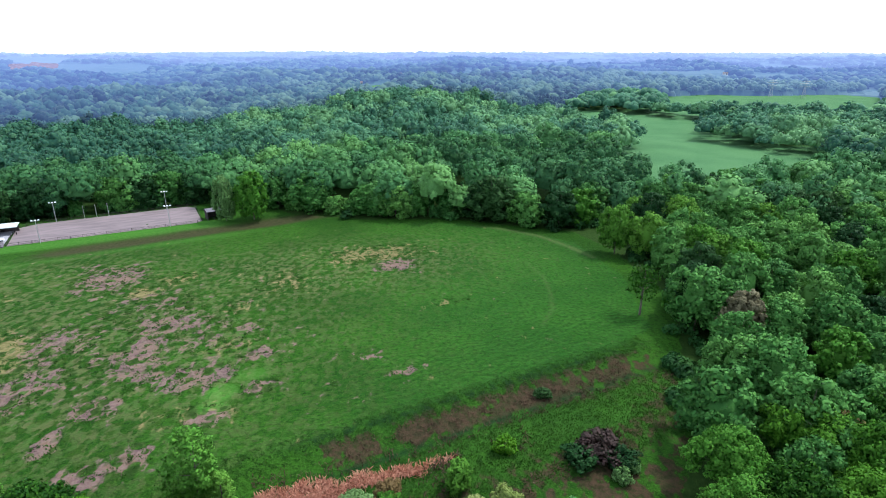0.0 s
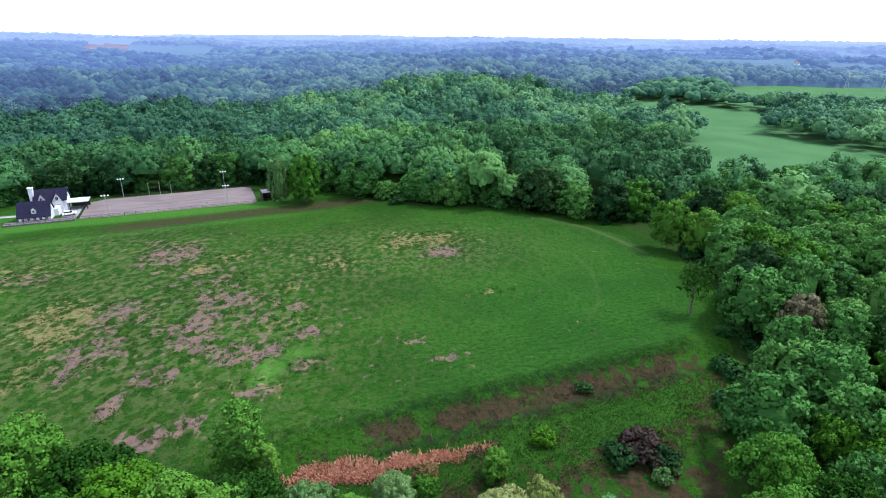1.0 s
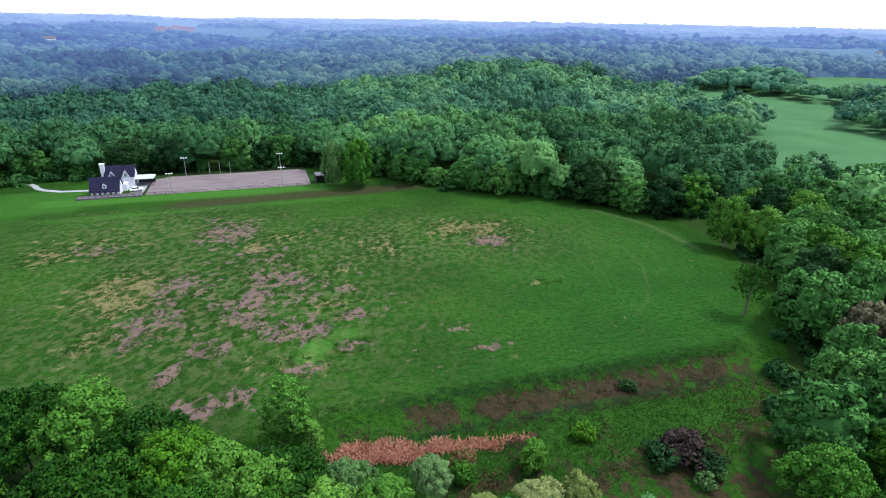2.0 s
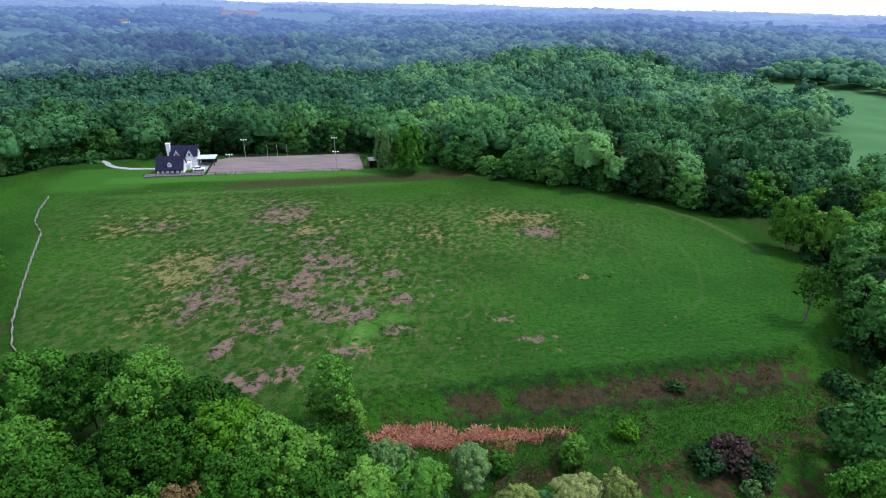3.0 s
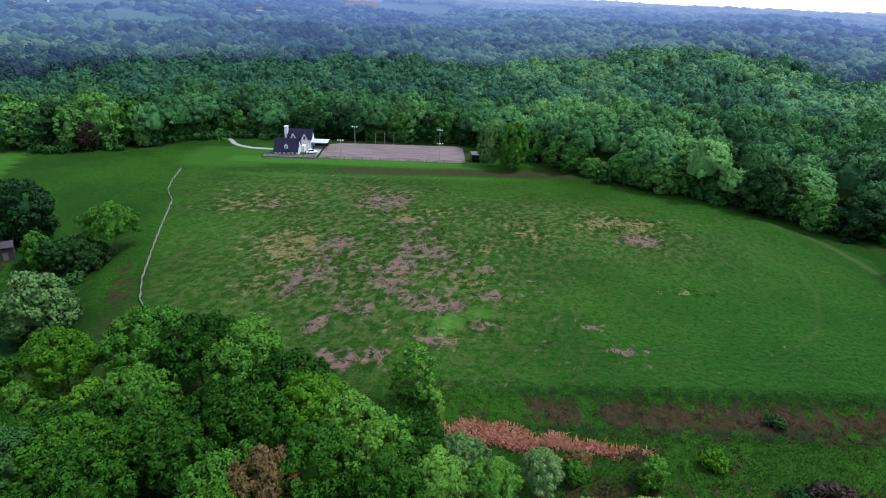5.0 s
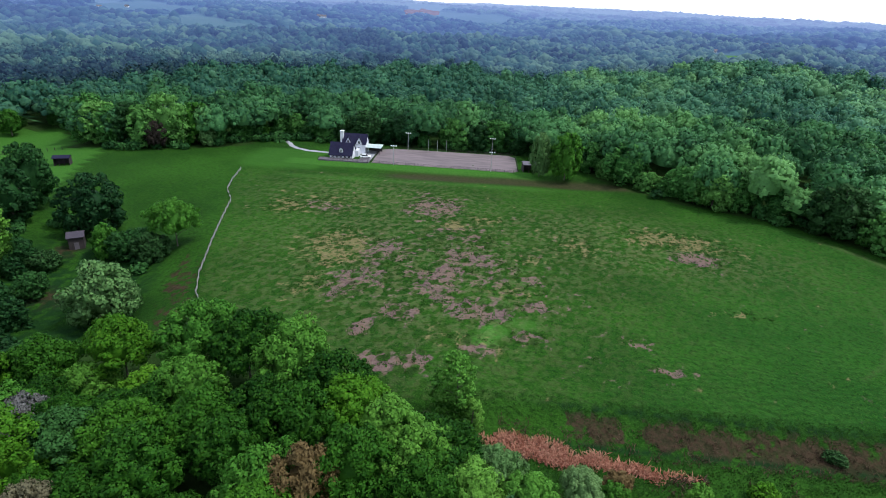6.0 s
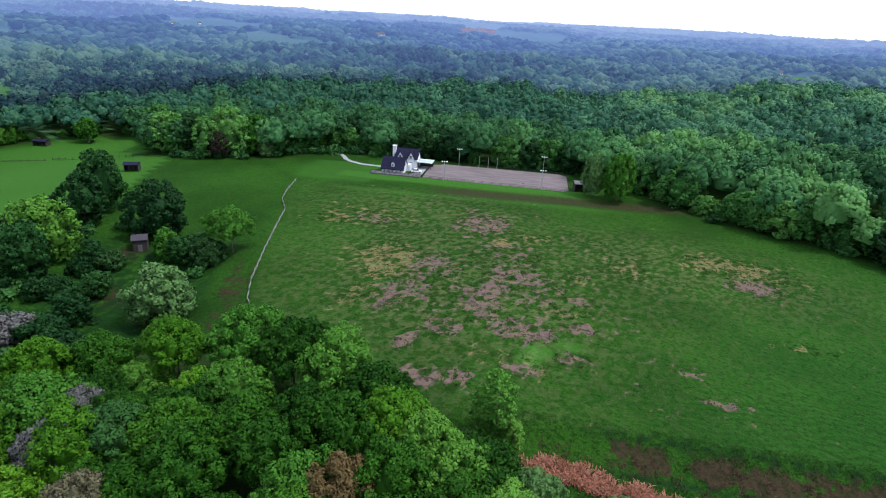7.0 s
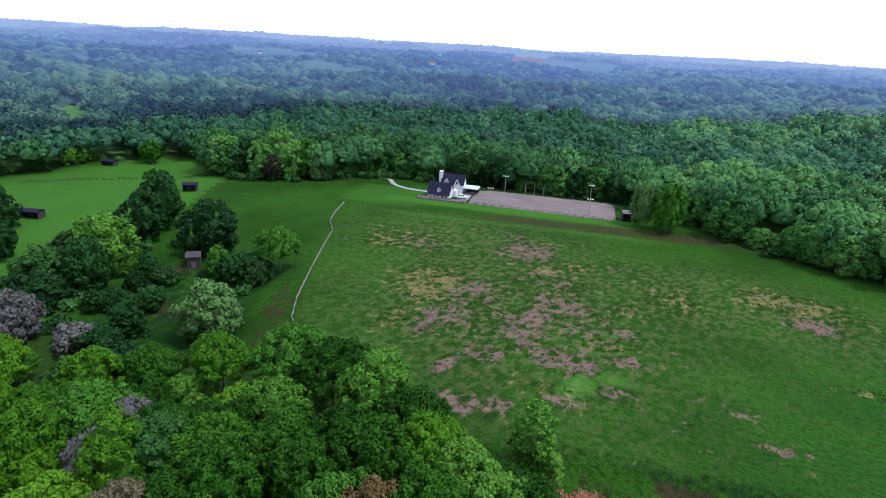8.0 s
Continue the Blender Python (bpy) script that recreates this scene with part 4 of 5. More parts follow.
scatter_trees(1, [(-121.6, 7.8), (-102.3, 16.6), (-98.9, 24.0), (-91.5, 24.5), (-80.9, 32.2), (-72.4, 39.6), (-62.0, 43.0), (-49.7, 43.4), (-41.6, 39.7), (-33.6, 37.1), (-26.6, 35.3), (-19.6, 33.6), (-19.6, 27.8), (-34.9, 12.7), (-61.4, -1.5), (-103.5, -8.1)],
              8.2, NEAR, "leafy spring-green deciduous tree in dense woodland", "trees of the near wood", [None, None, None, None, LEAF_HOLLOW, LEAF_LIME, LEAF_LIME, LEAF_LIGHT, LEAF_LIGHT, LEAF_LIGHT], (0.6, 0.95))
scatter_trees(2, [(37.6, 51.1), (43.7, 78.7), (52.1, 102.5), (62.7, 134.5), (59.4, 167.9), (66.8, 201.0), (114.0, 225.8), (160.2, 225.4), (177.6, 201.8), (163.5, 130.9), (119.6, 90.1), (87.3, 54.5), (53.9, 37.4)], 9.4, MID,
              "leafy deciduous tree in the wood beside the meadow", "trees of the wood by the meadow", [LEAF_MID, LEAF_MID, LEAF_MID, LEAF_MID, LEAF_MID, LEAF_DARK, LEAF_LIGHT], (0.7, 1.0))

for x, y, sc, mat in [(-73.3, 45.5, 1.0, LEAF_LIGHT), (-66.0, 48.7, 1.02, None), (-56.8, 50.5, 0.98, LEAF_LIGHT), (-48.7, 50.7, 0.95, None), (-42.6, 47.9, 0.95, LEAF_LIME), (-36.6, 48.1, 0.9, LEAF_LIGHT),
                      (-30.6, 45.8, 0.9, LEAF_LIGHT), (-26.6, 42.5, 0.8, None), (-84.8, 38.0, 0.95, LEAF_LIME), (-94.5, 30.4, 0.9, None), (-102.1, 22.8, 0.9, LEAF_LIME), (-46.7, 41.5, 0.95, None), (-35.6, 39.9, 0.9, None)]:
    plant_tree(NEAR[int(-x) % 6], x, y, sc, (x * 71) % 360, mat, "leafy spring-green tree at the near wood's edge", "trees of the near wood")

for x, y, sc, mat in [(-105.5, 13.5, 0.67, None), (-118.7, 14.3, 0.55, LEAF_LIGHT), (-95.6, 15.0, 0.73, None), (-85.1, 32.4, 0.73, LEAF_LIGHT), (-70.4, 29.5, 0.79, None), (-72.6, 35.2, 0.79, LEAF_LIME), (-78.5, 26.8, 0.73, None), (-99.4, 29.9, 0.55, LEAF_LIGHT), (-106.6, 22.7, 0.55, None)]:
    plant_tree(NEAR[int(-x) % 6], x, y, sc, (x * 47) % 360, mat, "leafy green tree between the hollow and the near wood", "trees of the near wood", sink=1.5)

for x, y, sc, mat in [(38, 56, 0.8, LEAF_LIGHT), (46, 58, 0.9, None), (54, 56, 0.95, None), (41, 65, 0.85, LEAF_LIGHT), (36, 48, 0.8, None), (62, 62, 1.0, None), (49, 49, 0.9, LEAF_DARK), (57, 70, 0.95, None), (70, 72, 1.0, None)]:
    plant_tree(NEAR[int(x) % 6], x, y, sc, (x * 53) % 360, mat, "leafy spring-green tree at the wood's near corner", "trees of the wood by the meadow")

# trees with a place of their own: kind, x, y, scale, width, leaves, label
BRUSHY = tree_kind(301, 9, 3.8, 0.4, 46, 3800, 0.22, low=-0.8, thick=0.12, core=0.6, size=0.23, down=0.85)
SLIM = tree_kind(302, 14, 2.6, 2.0, 130, 9000, 0.13, low=-0.9, thick=0.16, ragged=0.7, core=0, size=0.2, down=0.85)
BIG = tree_kind(303, 13.5, 6.4, 1.6, 76, 8200, 0.26, low=-0.6, thick=0.35, core=0.5, size=0.18, down=0.85)
SPARSE = tree_kind(304, 14, 3.6, 4.5, 12, 900, 0.26, low=-0.9, thick=0.28, ragged=0.8, core=0)
SHRUB = tree_kind(305, 3.2, 2.2, 0.0, 36, 2400, 0.15, low=-0.9, thick=0.08, ragged=0.5, core=0, size=0.26, down=0.8)
HALO = "trees of the hollow"
for kind, x, y, sc, wide, mat, label, group in [
    (SLIM, -34.2, 62.4, 1.04, 1.2, LEAF_FRESH, "slender young tree at the edge of the wood", ""),
    (SLIM, -30.9, 62.4, 0.52, 1.5, LEAF_FRESH, "small bright green tree beside a slender one", ""),
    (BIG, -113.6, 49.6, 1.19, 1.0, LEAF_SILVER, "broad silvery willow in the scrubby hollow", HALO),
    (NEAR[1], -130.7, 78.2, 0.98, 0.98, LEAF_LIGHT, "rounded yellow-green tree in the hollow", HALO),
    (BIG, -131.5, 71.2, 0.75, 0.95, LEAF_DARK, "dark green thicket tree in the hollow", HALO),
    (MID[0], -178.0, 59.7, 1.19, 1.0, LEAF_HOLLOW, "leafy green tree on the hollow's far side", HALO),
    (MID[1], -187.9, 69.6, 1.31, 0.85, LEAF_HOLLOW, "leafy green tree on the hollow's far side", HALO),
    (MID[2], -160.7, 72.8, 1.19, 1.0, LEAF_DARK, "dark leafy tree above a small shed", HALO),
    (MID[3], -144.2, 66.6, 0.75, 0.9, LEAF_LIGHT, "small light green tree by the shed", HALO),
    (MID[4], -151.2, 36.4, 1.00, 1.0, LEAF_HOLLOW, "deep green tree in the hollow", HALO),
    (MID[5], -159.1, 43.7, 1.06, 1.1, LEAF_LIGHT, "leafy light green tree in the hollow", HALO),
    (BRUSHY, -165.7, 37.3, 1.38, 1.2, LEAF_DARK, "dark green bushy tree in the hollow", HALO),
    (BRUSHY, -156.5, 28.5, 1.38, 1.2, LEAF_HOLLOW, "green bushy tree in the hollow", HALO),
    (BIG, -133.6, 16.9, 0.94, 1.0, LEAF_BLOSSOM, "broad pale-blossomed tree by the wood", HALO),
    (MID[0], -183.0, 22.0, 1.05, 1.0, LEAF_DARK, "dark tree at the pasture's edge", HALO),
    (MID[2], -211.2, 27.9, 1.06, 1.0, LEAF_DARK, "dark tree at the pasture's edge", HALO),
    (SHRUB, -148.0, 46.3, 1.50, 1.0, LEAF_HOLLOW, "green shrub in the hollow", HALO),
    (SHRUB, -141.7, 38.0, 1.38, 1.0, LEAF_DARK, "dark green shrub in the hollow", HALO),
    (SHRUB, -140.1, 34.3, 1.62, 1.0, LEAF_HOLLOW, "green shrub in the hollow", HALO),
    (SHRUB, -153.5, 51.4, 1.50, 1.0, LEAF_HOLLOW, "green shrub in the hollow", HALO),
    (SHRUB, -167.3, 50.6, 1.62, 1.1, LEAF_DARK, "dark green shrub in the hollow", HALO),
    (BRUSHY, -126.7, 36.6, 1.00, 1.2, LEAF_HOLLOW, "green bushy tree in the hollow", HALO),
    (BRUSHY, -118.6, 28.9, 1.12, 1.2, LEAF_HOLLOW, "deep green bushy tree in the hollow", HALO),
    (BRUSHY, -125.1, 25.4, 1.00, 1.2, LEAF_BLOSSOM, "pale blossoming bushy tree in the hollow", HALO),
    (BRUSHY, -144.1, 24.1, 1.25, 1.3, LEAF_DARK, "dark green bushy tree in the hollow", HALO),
    (NEAR[0], -82.8, 21.4, 0.85, 0.9, LEAF_BLOSSOM, "pale grey-blossomed tree among green ones", ""),
    (NEAR[2], -77.8, 15.6, 0.78, 0.8, LEAF_BLOSSOM, "pale grey-blossomed tree among green ones", ""),
    (NEAR[1], -39.1, 34.5, 0.95, 0.8, LEAF_BRONZE, "bronze-leaved tree among green ones", ""),
    (NEAR[3], -62.8, 14.1, 0.9, 0.7, LEAF_TAN, "tan flowering tree among green ones", ""),
    (MID[3], 64.0, 107.9, 0.95, 0.9, LEAF_TAN, "tan budding tree among green ones", ""),
    (MID[1], 61.4, 71.3, 0.8, 0.9, LEAF_BRONZE, "bronze budding tree among green ones", ""),
    (SPARSE, 47.4, 122.6, 1.0, 1.0, None, "leaning half-bare tree at the meadow's edge", ""),
    (MID[4], 53.6, 165.7, 1.0, 0.75, LEAF_LIGHT, "tall light green tree at the wood's corner", ""),
    (BRUSHY, 56.0, 126.3, 0.6, 1.1, LEAF_LIGHT, "pale flowering bush at the wood's edge", ""),
    (MID[3], -71.0, 203.0, 1.32, 0.74, LEAF_LIGHT, "tall green tree at the end of the riding arena", ""),
    (MID[5], -80.5, 200.5, 1.08, 0.5, LEAF_SILVER, "pale green tree at the end of the riding arena", ""),
    (BIG, -315.3, 114.6, 0.95, 0.85, LEAF_LIGHT, "round pale green tree in the pasture", ""),
    (MID[1], -218.9, 129.3, 0.75, 0.8, LEAF_RUSSET, "dark reddish tree at the wood's edge", ""),
    (BRUSHY, -210.0, 146.3, 0.95, 1.1, LEAF_SILVER, "pale grey-green bushy tree at the wood's edge", ""),
    (BRUSHY, 2.4, 67.2, 0.6, 1.0, LEAF_LIGHT, "rounded bright green bush in rough grass", ""),
    (SHRUB, 10.2, 75.9, 0.8, 1.2, LEAF_LIME, "low yellow-green bush in rough grass", ""),
    (BRUSHY, -7.8, 64.4, 0.45, 1.2, LEAF_BRONZE, "brownish green bush by the bracken", ""),
    (SHRUB, 25.6, 75.6, 1.1, 1.6, LEAF_BRIAR, "tangled dark red briar thicket", ""),
    (SHRUB, 28.4, 73.7, 0.9, 1.5, LEAF_DARK, "dark green briar thicket", ""),
    (SHRUB, 22.1, 73.4, 0.9, 1.5, LEAF_DARK, "dark green briar thicket", ""),
    (SHRUB, 27.8, 70.2, 0.75, 1.0, LEAF_SILVER, "round grey-green shrub by the briars", ""),
    (SHRUB, 30.1, 72.3, 0.6, 1.0, LEAF_SILVER, "round grey-green shrub by the briars", ""),
    (SHRUB, 18.8, 90.8, 0.55, 1.4, LEAF_DARK, "low dark bush on the brown bank", ""),
    (SHRUB, 39.5, 189.1, 0.55, 1.5, LEAF_DARK, "low dark bush at the meadow's corner", ""),
    (NEAR[4], -11.1, 57.0, 0.54, 0.9, LEAF_SILVER, "small grey-green tree by the rough strip", ""),
    (NEAR[1], -16.3, 51.9, 0.58, 0.95, LEAF_FRESH, "bright yellow-green tree by the rough strip", ""),
    (NEAR[5], -21.9, 52.8, 0.58, 0.95, LEAF_SILVER, "silvery green tree at the wood's edge", ""),
    (NEAR[3], -29.4, 49.5, 0.8, 1.1, None, "dense dark leafy tree at the wood's edge", ""),
    (NEAR[2], -22.8, 47.5, 0.66, 0.95, LEAF_FRESH, "bright yellow-green tree at the wood's edge", ""),
    (NEAR[0], -3.6, 54.7, 0.44, 0.95, LEAF_PALE, "pale flowering tree by the rough strip", ""),
    (NEAR[3], 3.2, 58.5, 0.44, 0.95, LEAF_PALE, "pale flowering tree by the rough strip", ""),
    (NEAR[2], 9.0, 60.5, 0.4, 0.95, LEAF_PALE, "pale flowering tree by the rough strip", ""),
    (BRUSHY, -7.7, 62.4, 0.42, 1.2, LEAF_LIGHT, "olive green bush by the bracken", ""),
]:
    plant_tree(kind, x, y, sc, (x * 37 + y * 11) % 360, mat, label, group, wide=wide,
               name="shrub" if kind in (SHRUB,) else "tree", category="shrub" if kind in (SHRUB,) else "tree",
               sink=2.4 if group == HALO and kind is not SHRUB else 1.5 if "riding arena" in label else 0.0)

# bushes that crowd the hollow
def hollow_bushes():
    rng = np.random.default_rng(77)
    for k in range(13):
        s, t = rng.uniform(16, 44), rng.uniform(-22, 52)
        x, y = -94.8 - 0.685 * s - 0.729 * t, 59.4 - 0.729 * s + 0.685 * t
        if math.hypot(x + 113.6, y - 49.6) < 9:
            continue
        big = rng.random() < 0.45
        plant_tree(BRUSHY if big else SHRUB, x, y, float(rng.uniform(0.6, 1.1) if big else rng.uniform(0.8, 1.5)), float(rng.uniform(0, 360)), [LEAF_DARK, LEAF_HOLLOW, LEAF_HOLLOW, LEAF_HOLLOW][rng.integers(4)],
                   "green bushy tree crowding the hollow" if big else "rounded green bush crowding the hollow", "bushes of the hollow", name="tree" if big else "shrub",
                   category="tree" if big else "shrub", wide=1.2)


hollow_bushes()

# trees along the edge of the woods
EDGE = [(-286, 22), (-338.7, 52.7), (-336.9, 76.2), (-337.2, 103.1), (-328.9, 130.1), (-321.5, 141.5), (-268, 130), (-256.0, 120.5), (-229.5, 129.0), (-213.3, 148.2), (-207, 160), (-214.0, 178.3), (-216, 199), (-183.0, 193.9), (-162.4, 203.4), (-131.7, 220.1), (-102.2, 236.7), (-85.0, 233.1), (-62.6, 218.9), (-29.1, 207.0), (4.5, 206.3), (26.0, 198.2), (47.9, 193.2), (62.6, 212.7)]


def edge_trees():
    rng = np.random.default_rng(5)
    mats = [LEAF_MID, LEAF_MID, LEAF_MID, LEAF_MID, LEAF_MID, LEAF_LIGHT, LEAF_MID, LEAF_DARK]
    for (x0, y0), (x1, y1) in zip(EDGE, EDGE[1:]):
        d = math.hypot(x1 - x0, y1 - y0)
        n = max(1, round(d / 9.5))
        for k in range(n):
            u = (k + rng.uniform(0.2, 0.8)) / n
            off = rng.uniform(-0.5, 3.0)
            x = x0 + (x1 - x0) * u - (y1 - y0) / d * off
            y = y0 + (y1 - y0) * u + (x1 - x0) / d * off
            kind = MID[rng.integers(6)] if rng.random() < 0.75 else BRUSHY
            plant_tree(kind, float(x), float(y), float(rng.uniform(0.78, 1.12)) * (0.72 if x < -275 else 1.42 if x < -205 and y < 170 and kind is not BRUSHY else 1.0), float(rng.uniform(0, 360)), mats[rng.integers(8)],
                       "leafy spring-green tree at the edge of the woods", "trees at the woods' edge", wide=float(rng.uniform(0.95, 1.25)), sink=2.0)


edge_trees()


# ---------- riding arena and house ----------
def gable_wall(x0, x1, y0, y1, z0, z1):
    bm = bmesh.new()
    ym = (y0 + y1) / 2
    a = [bm.verts.new((x0, y, z)) for y, z in ((y0, z0), (y1, z0), (ym, z1))]
    b = [bm.verts.new((x1, y, z)) for y, z in ((y0, z0), (y1, z0), (ym, z1))]
    bm.faces.new(a)
    bm.faces.new(b[::-1])
    for k in range(3):
        bm.faces.new((a[k], b[k], b[k - 1], a[k - 1]))
    bmesh.ops.recalc_face_normals(bm, faces=bm.faces)
    return bm


def saddle(x0, x1, y0, y1, z0, z1, t=0.2):
    """A pitched roof of two slabs with its ridge along x."""
    bm = bmesh.new()
    ym = (y0 + y1) / 2
    prof = [(y0, z0), (ym, z1), (y1, z0), (y1, z0 + t), (ym, z1 + t * 1.3), (y0, z0 + t)]
    a = [bm.verts.new((x0, y, z)) for y, z in prof]
    b = [bm.verts.new((x1, y, z)) for y, z in prof]
    n = len(prof)
    for i, j, k, l in ((0, 1, 4, 5), (1, 2, 3, 4)):
        bm.faces.new((a[i], a[j], a[k], a[l]))
        bm.faces.new((b[l], b[k], b[j], b[i]))
    for k in range(n):
        bm.faces.new((a[k], b[k], b[k - 1], a[k - 1]))
    bmesh.ops.recalc_face_normals(bm, faces=bm.faces)
    return bm


def cross_gable(cx, w, y0, y1, z0, z1):
    return prism([(cx - w / 2, 0.0), (cx - w / 2, z0), (cx, z1), (cx + w / 2, z0), (cx + w / 2, 0.0)], y0, y1)


def cross_roof(cx, w, y0, y1, z0, z1, t=0.18):
    return prism([(cx - w / 2, z0), (cx, z1), (cx + w / 2, z0), (cx + w / 2, z0 + t), (cx, z1 + t * 1.4), (cx - w / 2, z0 + t)], y0, y1)


def local(u, v):
    return -140.8 + 0.878 * u - 0.478 * v, 171.0 + 0.478 * u + 0.878 * v


TURN = 28.6


def yard(u, v):
    x, y = local(u, v)
    return x, y, float(height(x, y))


def slab(outline, top, bottom):
    """A flat solid from an outline."""
    bm = bmesh.new()
    f = bm.faces.new([bm.verts.new((u, v, top)) for u, v in outline])
    ext = bmesh.ops.extrude_face_region(bm, geom=[f])
    for g in ext["geom"]:
        if isinstance(g, bmesh.types.BMVert):
            g.co.z = bottom
    bmesh.ops.recalc_face_normals(bm, faces=bm.faces)
    return bm


ARENA = [(0.0, 0.5), (57, 0.0), (59, 2.0), (58.8, 23), (56, 26), (6, 25.5), (0, 22)]
ARENA_Z = float(height(*local(30, 12)))
arena = mesh_object("riding_arena", slab(ARENA, 0.16, -0.6), SAND)
arena.matrix_basis = pose(*local(0, 0), ARENA_Z, 0, 0, TURN)
tagged(arena, "sandy riding arena with a levelled pinkish surface", "riding arena", kind="structure")


def arena_fence():
    f = thing("arena_fence", (*local(0, 0), ARENA_Z), TURN, "dark wooden rail fence round the riding arena", "fence")
    n = len(ARENA)
    post = None
    for k in range(n):
        (u0, v0), (u1, v1) = ARENA[k], ARENA[(k + 1) % n]
        d = math.hypot(u1 - u0, v1 - v0)
        cx, cy = 29, 13
        m = max(1, round(d / 3.6))
        for i in range(m):
            u, v = u0 + (u1 - u0) * i / m, v0 + (v1 - v0) * i / m
            u, v = u + 0.25 * np.sign(u - cx), v + 0.25 * np.sign(v - cy)
            if post is None:
                post = part("post", block(-0.07, -0.07, -0.4, 0.07, 0.07, 1.15, bevel=0.015), DARK_WOOD, f)
                o = post
            else:
                o = new("post", post.data)
                o.parent = f
            o.location = (u, v, 0)
        ang = math.degrees(math.atan2(v1 - v0, u1 - u0))
        for z in (0.5, 1.0):
            o = part("rail", block(0, -0.025, z - 0.04, d, 0.025, z + 0.04), DARK_WOOD, f)
            o.matrix_basis = pose(u0 + 0.25 * np.sign(u0 - cx), v0 + 0.25 * np.sign(v0 - cy), 0, 0, 0, ang)


arena_fence()


def light_pole(u, v, h=7.8):
    p = thing("light_pole", yard(u, v), TURN, "tall steel floodlight pole beside the riding arena", "lamp post", "floodlights of the riding arena")
    part("mast", tube([(0, 0, -0.5), (0, 0, h * 0.5), (0, 0, h)], [0.14, 0.11, 0.08], 8), STEEL, p)
    part("crossarm", block(-1.1, -0.06, h - 0.25, 1.1, 0.06, h - 0.12), STEEL, p)
    for x in (-0.95, 0.0, 0.95):
        bm = prism([(-0.28, 0.0), (0.28, 0.0), (0.2, 0.32), (-0.2, 0.32)], -0.28, 0.2)
        o = part("floodlight", bm, LAMP_WHITE, p, "white floodlight head")
        o.matrix_basis = pose(x, -0.12, h - 0.12, -25, 0, 0)


for u, v in ((9.2, -0.6), (48.2, -0.6), (11.5, 26.5), (48.7, 26.8)):
    light_pole(u, v)


def thin_post(u, v, h=5.2):
    p = thing("fence_post", yard(u, v), TURN, "slender grey post behind the riding arena", "post", "posts behind the arena")
    part("shaft", tube([(0, 0, -0.4), (0, 0, h)], [0.1, 0.08], 7), STEEL, p)
    part("cap", tube([(0, 0, h), (0, 0, h + 0.14)], [0.16, 0.12], 7), STEEL, p)


for u in (20.5, 24.5, 28.5):
    thin_post(u, 26.9)


def hut(name, x, y, turn, w, d, h, roof, label, open_front=True):
    """A small shed: three boarded walls or four, and a pent or pitched roof."""
    e = thing(name, (x, y, float(height(x, y))), turn, label, "shed")
    t = 0.12
    part("back_wall", block(-w / 2, d / 2 - t, -0.3, w / 2, d / 2, h * 0.8), DARK_WOOD, e)
    for sx in (-1, 1):
        part("side_wall", block(sx * w / 2 - (t if sx > 0 else 0), -d / 2, -0.3, sx * w / 2 + (0 if sx > 0 else t), d / 2 - t, h * 0.8), DARK_WOOD, e)
    if open_front:
        n = 3
        for k in range(n + 1):
            part("post", block(-w / 2 + k * (w - 0.16) / n, -d / 2, -0.3, -w / 2 + k * (w - 0.16) / n + 0.16, -d / 2 + 0.16, h * 0.8), DARK_WOOD, e)
    else:
        part("front_wall", block(-w / 2 + t, -d / 2, -0.3, w / 2 - t, -d / 2 + t, h * 0.8), DARK_WOOD, e)
        part("door", block(-0.55, -d / 2 - 0.06, 0.0, 0.55, -d / 2 - 0.01, 2.0), DECKING, e)
    part("roof", saddle(-w / 2 - 0.35, w / 2 + 0.35, -d / 2 - 0.35, d / 2 + 0.35, h * 0.8, h, 0.14), roof, e)
    return e


hut("arena_shed", *local(64.0, 3.8), TURN + 8, 6.2, 4.4, 4.0, GREY_ROOF, "dark timber shed with a grey roof at the arena's end")
hut("field_shelter", -324.4, 96.6, 35, 6.5, 3.6, 3.0, SHINGLE, "dark run-in field shelter in the pasture")
hut("field_shelter", -222.8, 94.4, 50, 5.0, 3.6, 3.4, SHINGLE, "dark run-in field shelter by the wood")
hut("field_shelter", -217.4, 39.4, 40, 6.5, 3.4, 2.9, SHINGLE, "dark run-in field shelter under trees")
hut("shed", -156.0, 65.0, 60, 3.6, 4.4, 4.2, PURPLE_ROOF, "small dark shed with a purplish roof in the hollow", False)


def window(parent, x, y, z, w, h, face):
    """A window with frame and pane on a wall that faces -y (face 0) or +x (face 1)."""
    bm = block(-w / 2 - 0.08, -0.05, -0.08, w / 2 + 0.08, 0.02, h + 0.08)
    f = part("window", bm, TRIM, parent)
    f.matrix_basis = pose(x, y, z, 0, 0, 90 if face else 0)
    part("pane", block(-w / 2, -0.07, 0, w / 2, -0.055, h), GLASS, f, "dark window pane")
    part("bar", block(-0.03, -0.085, 0, 0.03, -0.072, h), TRIM, f)


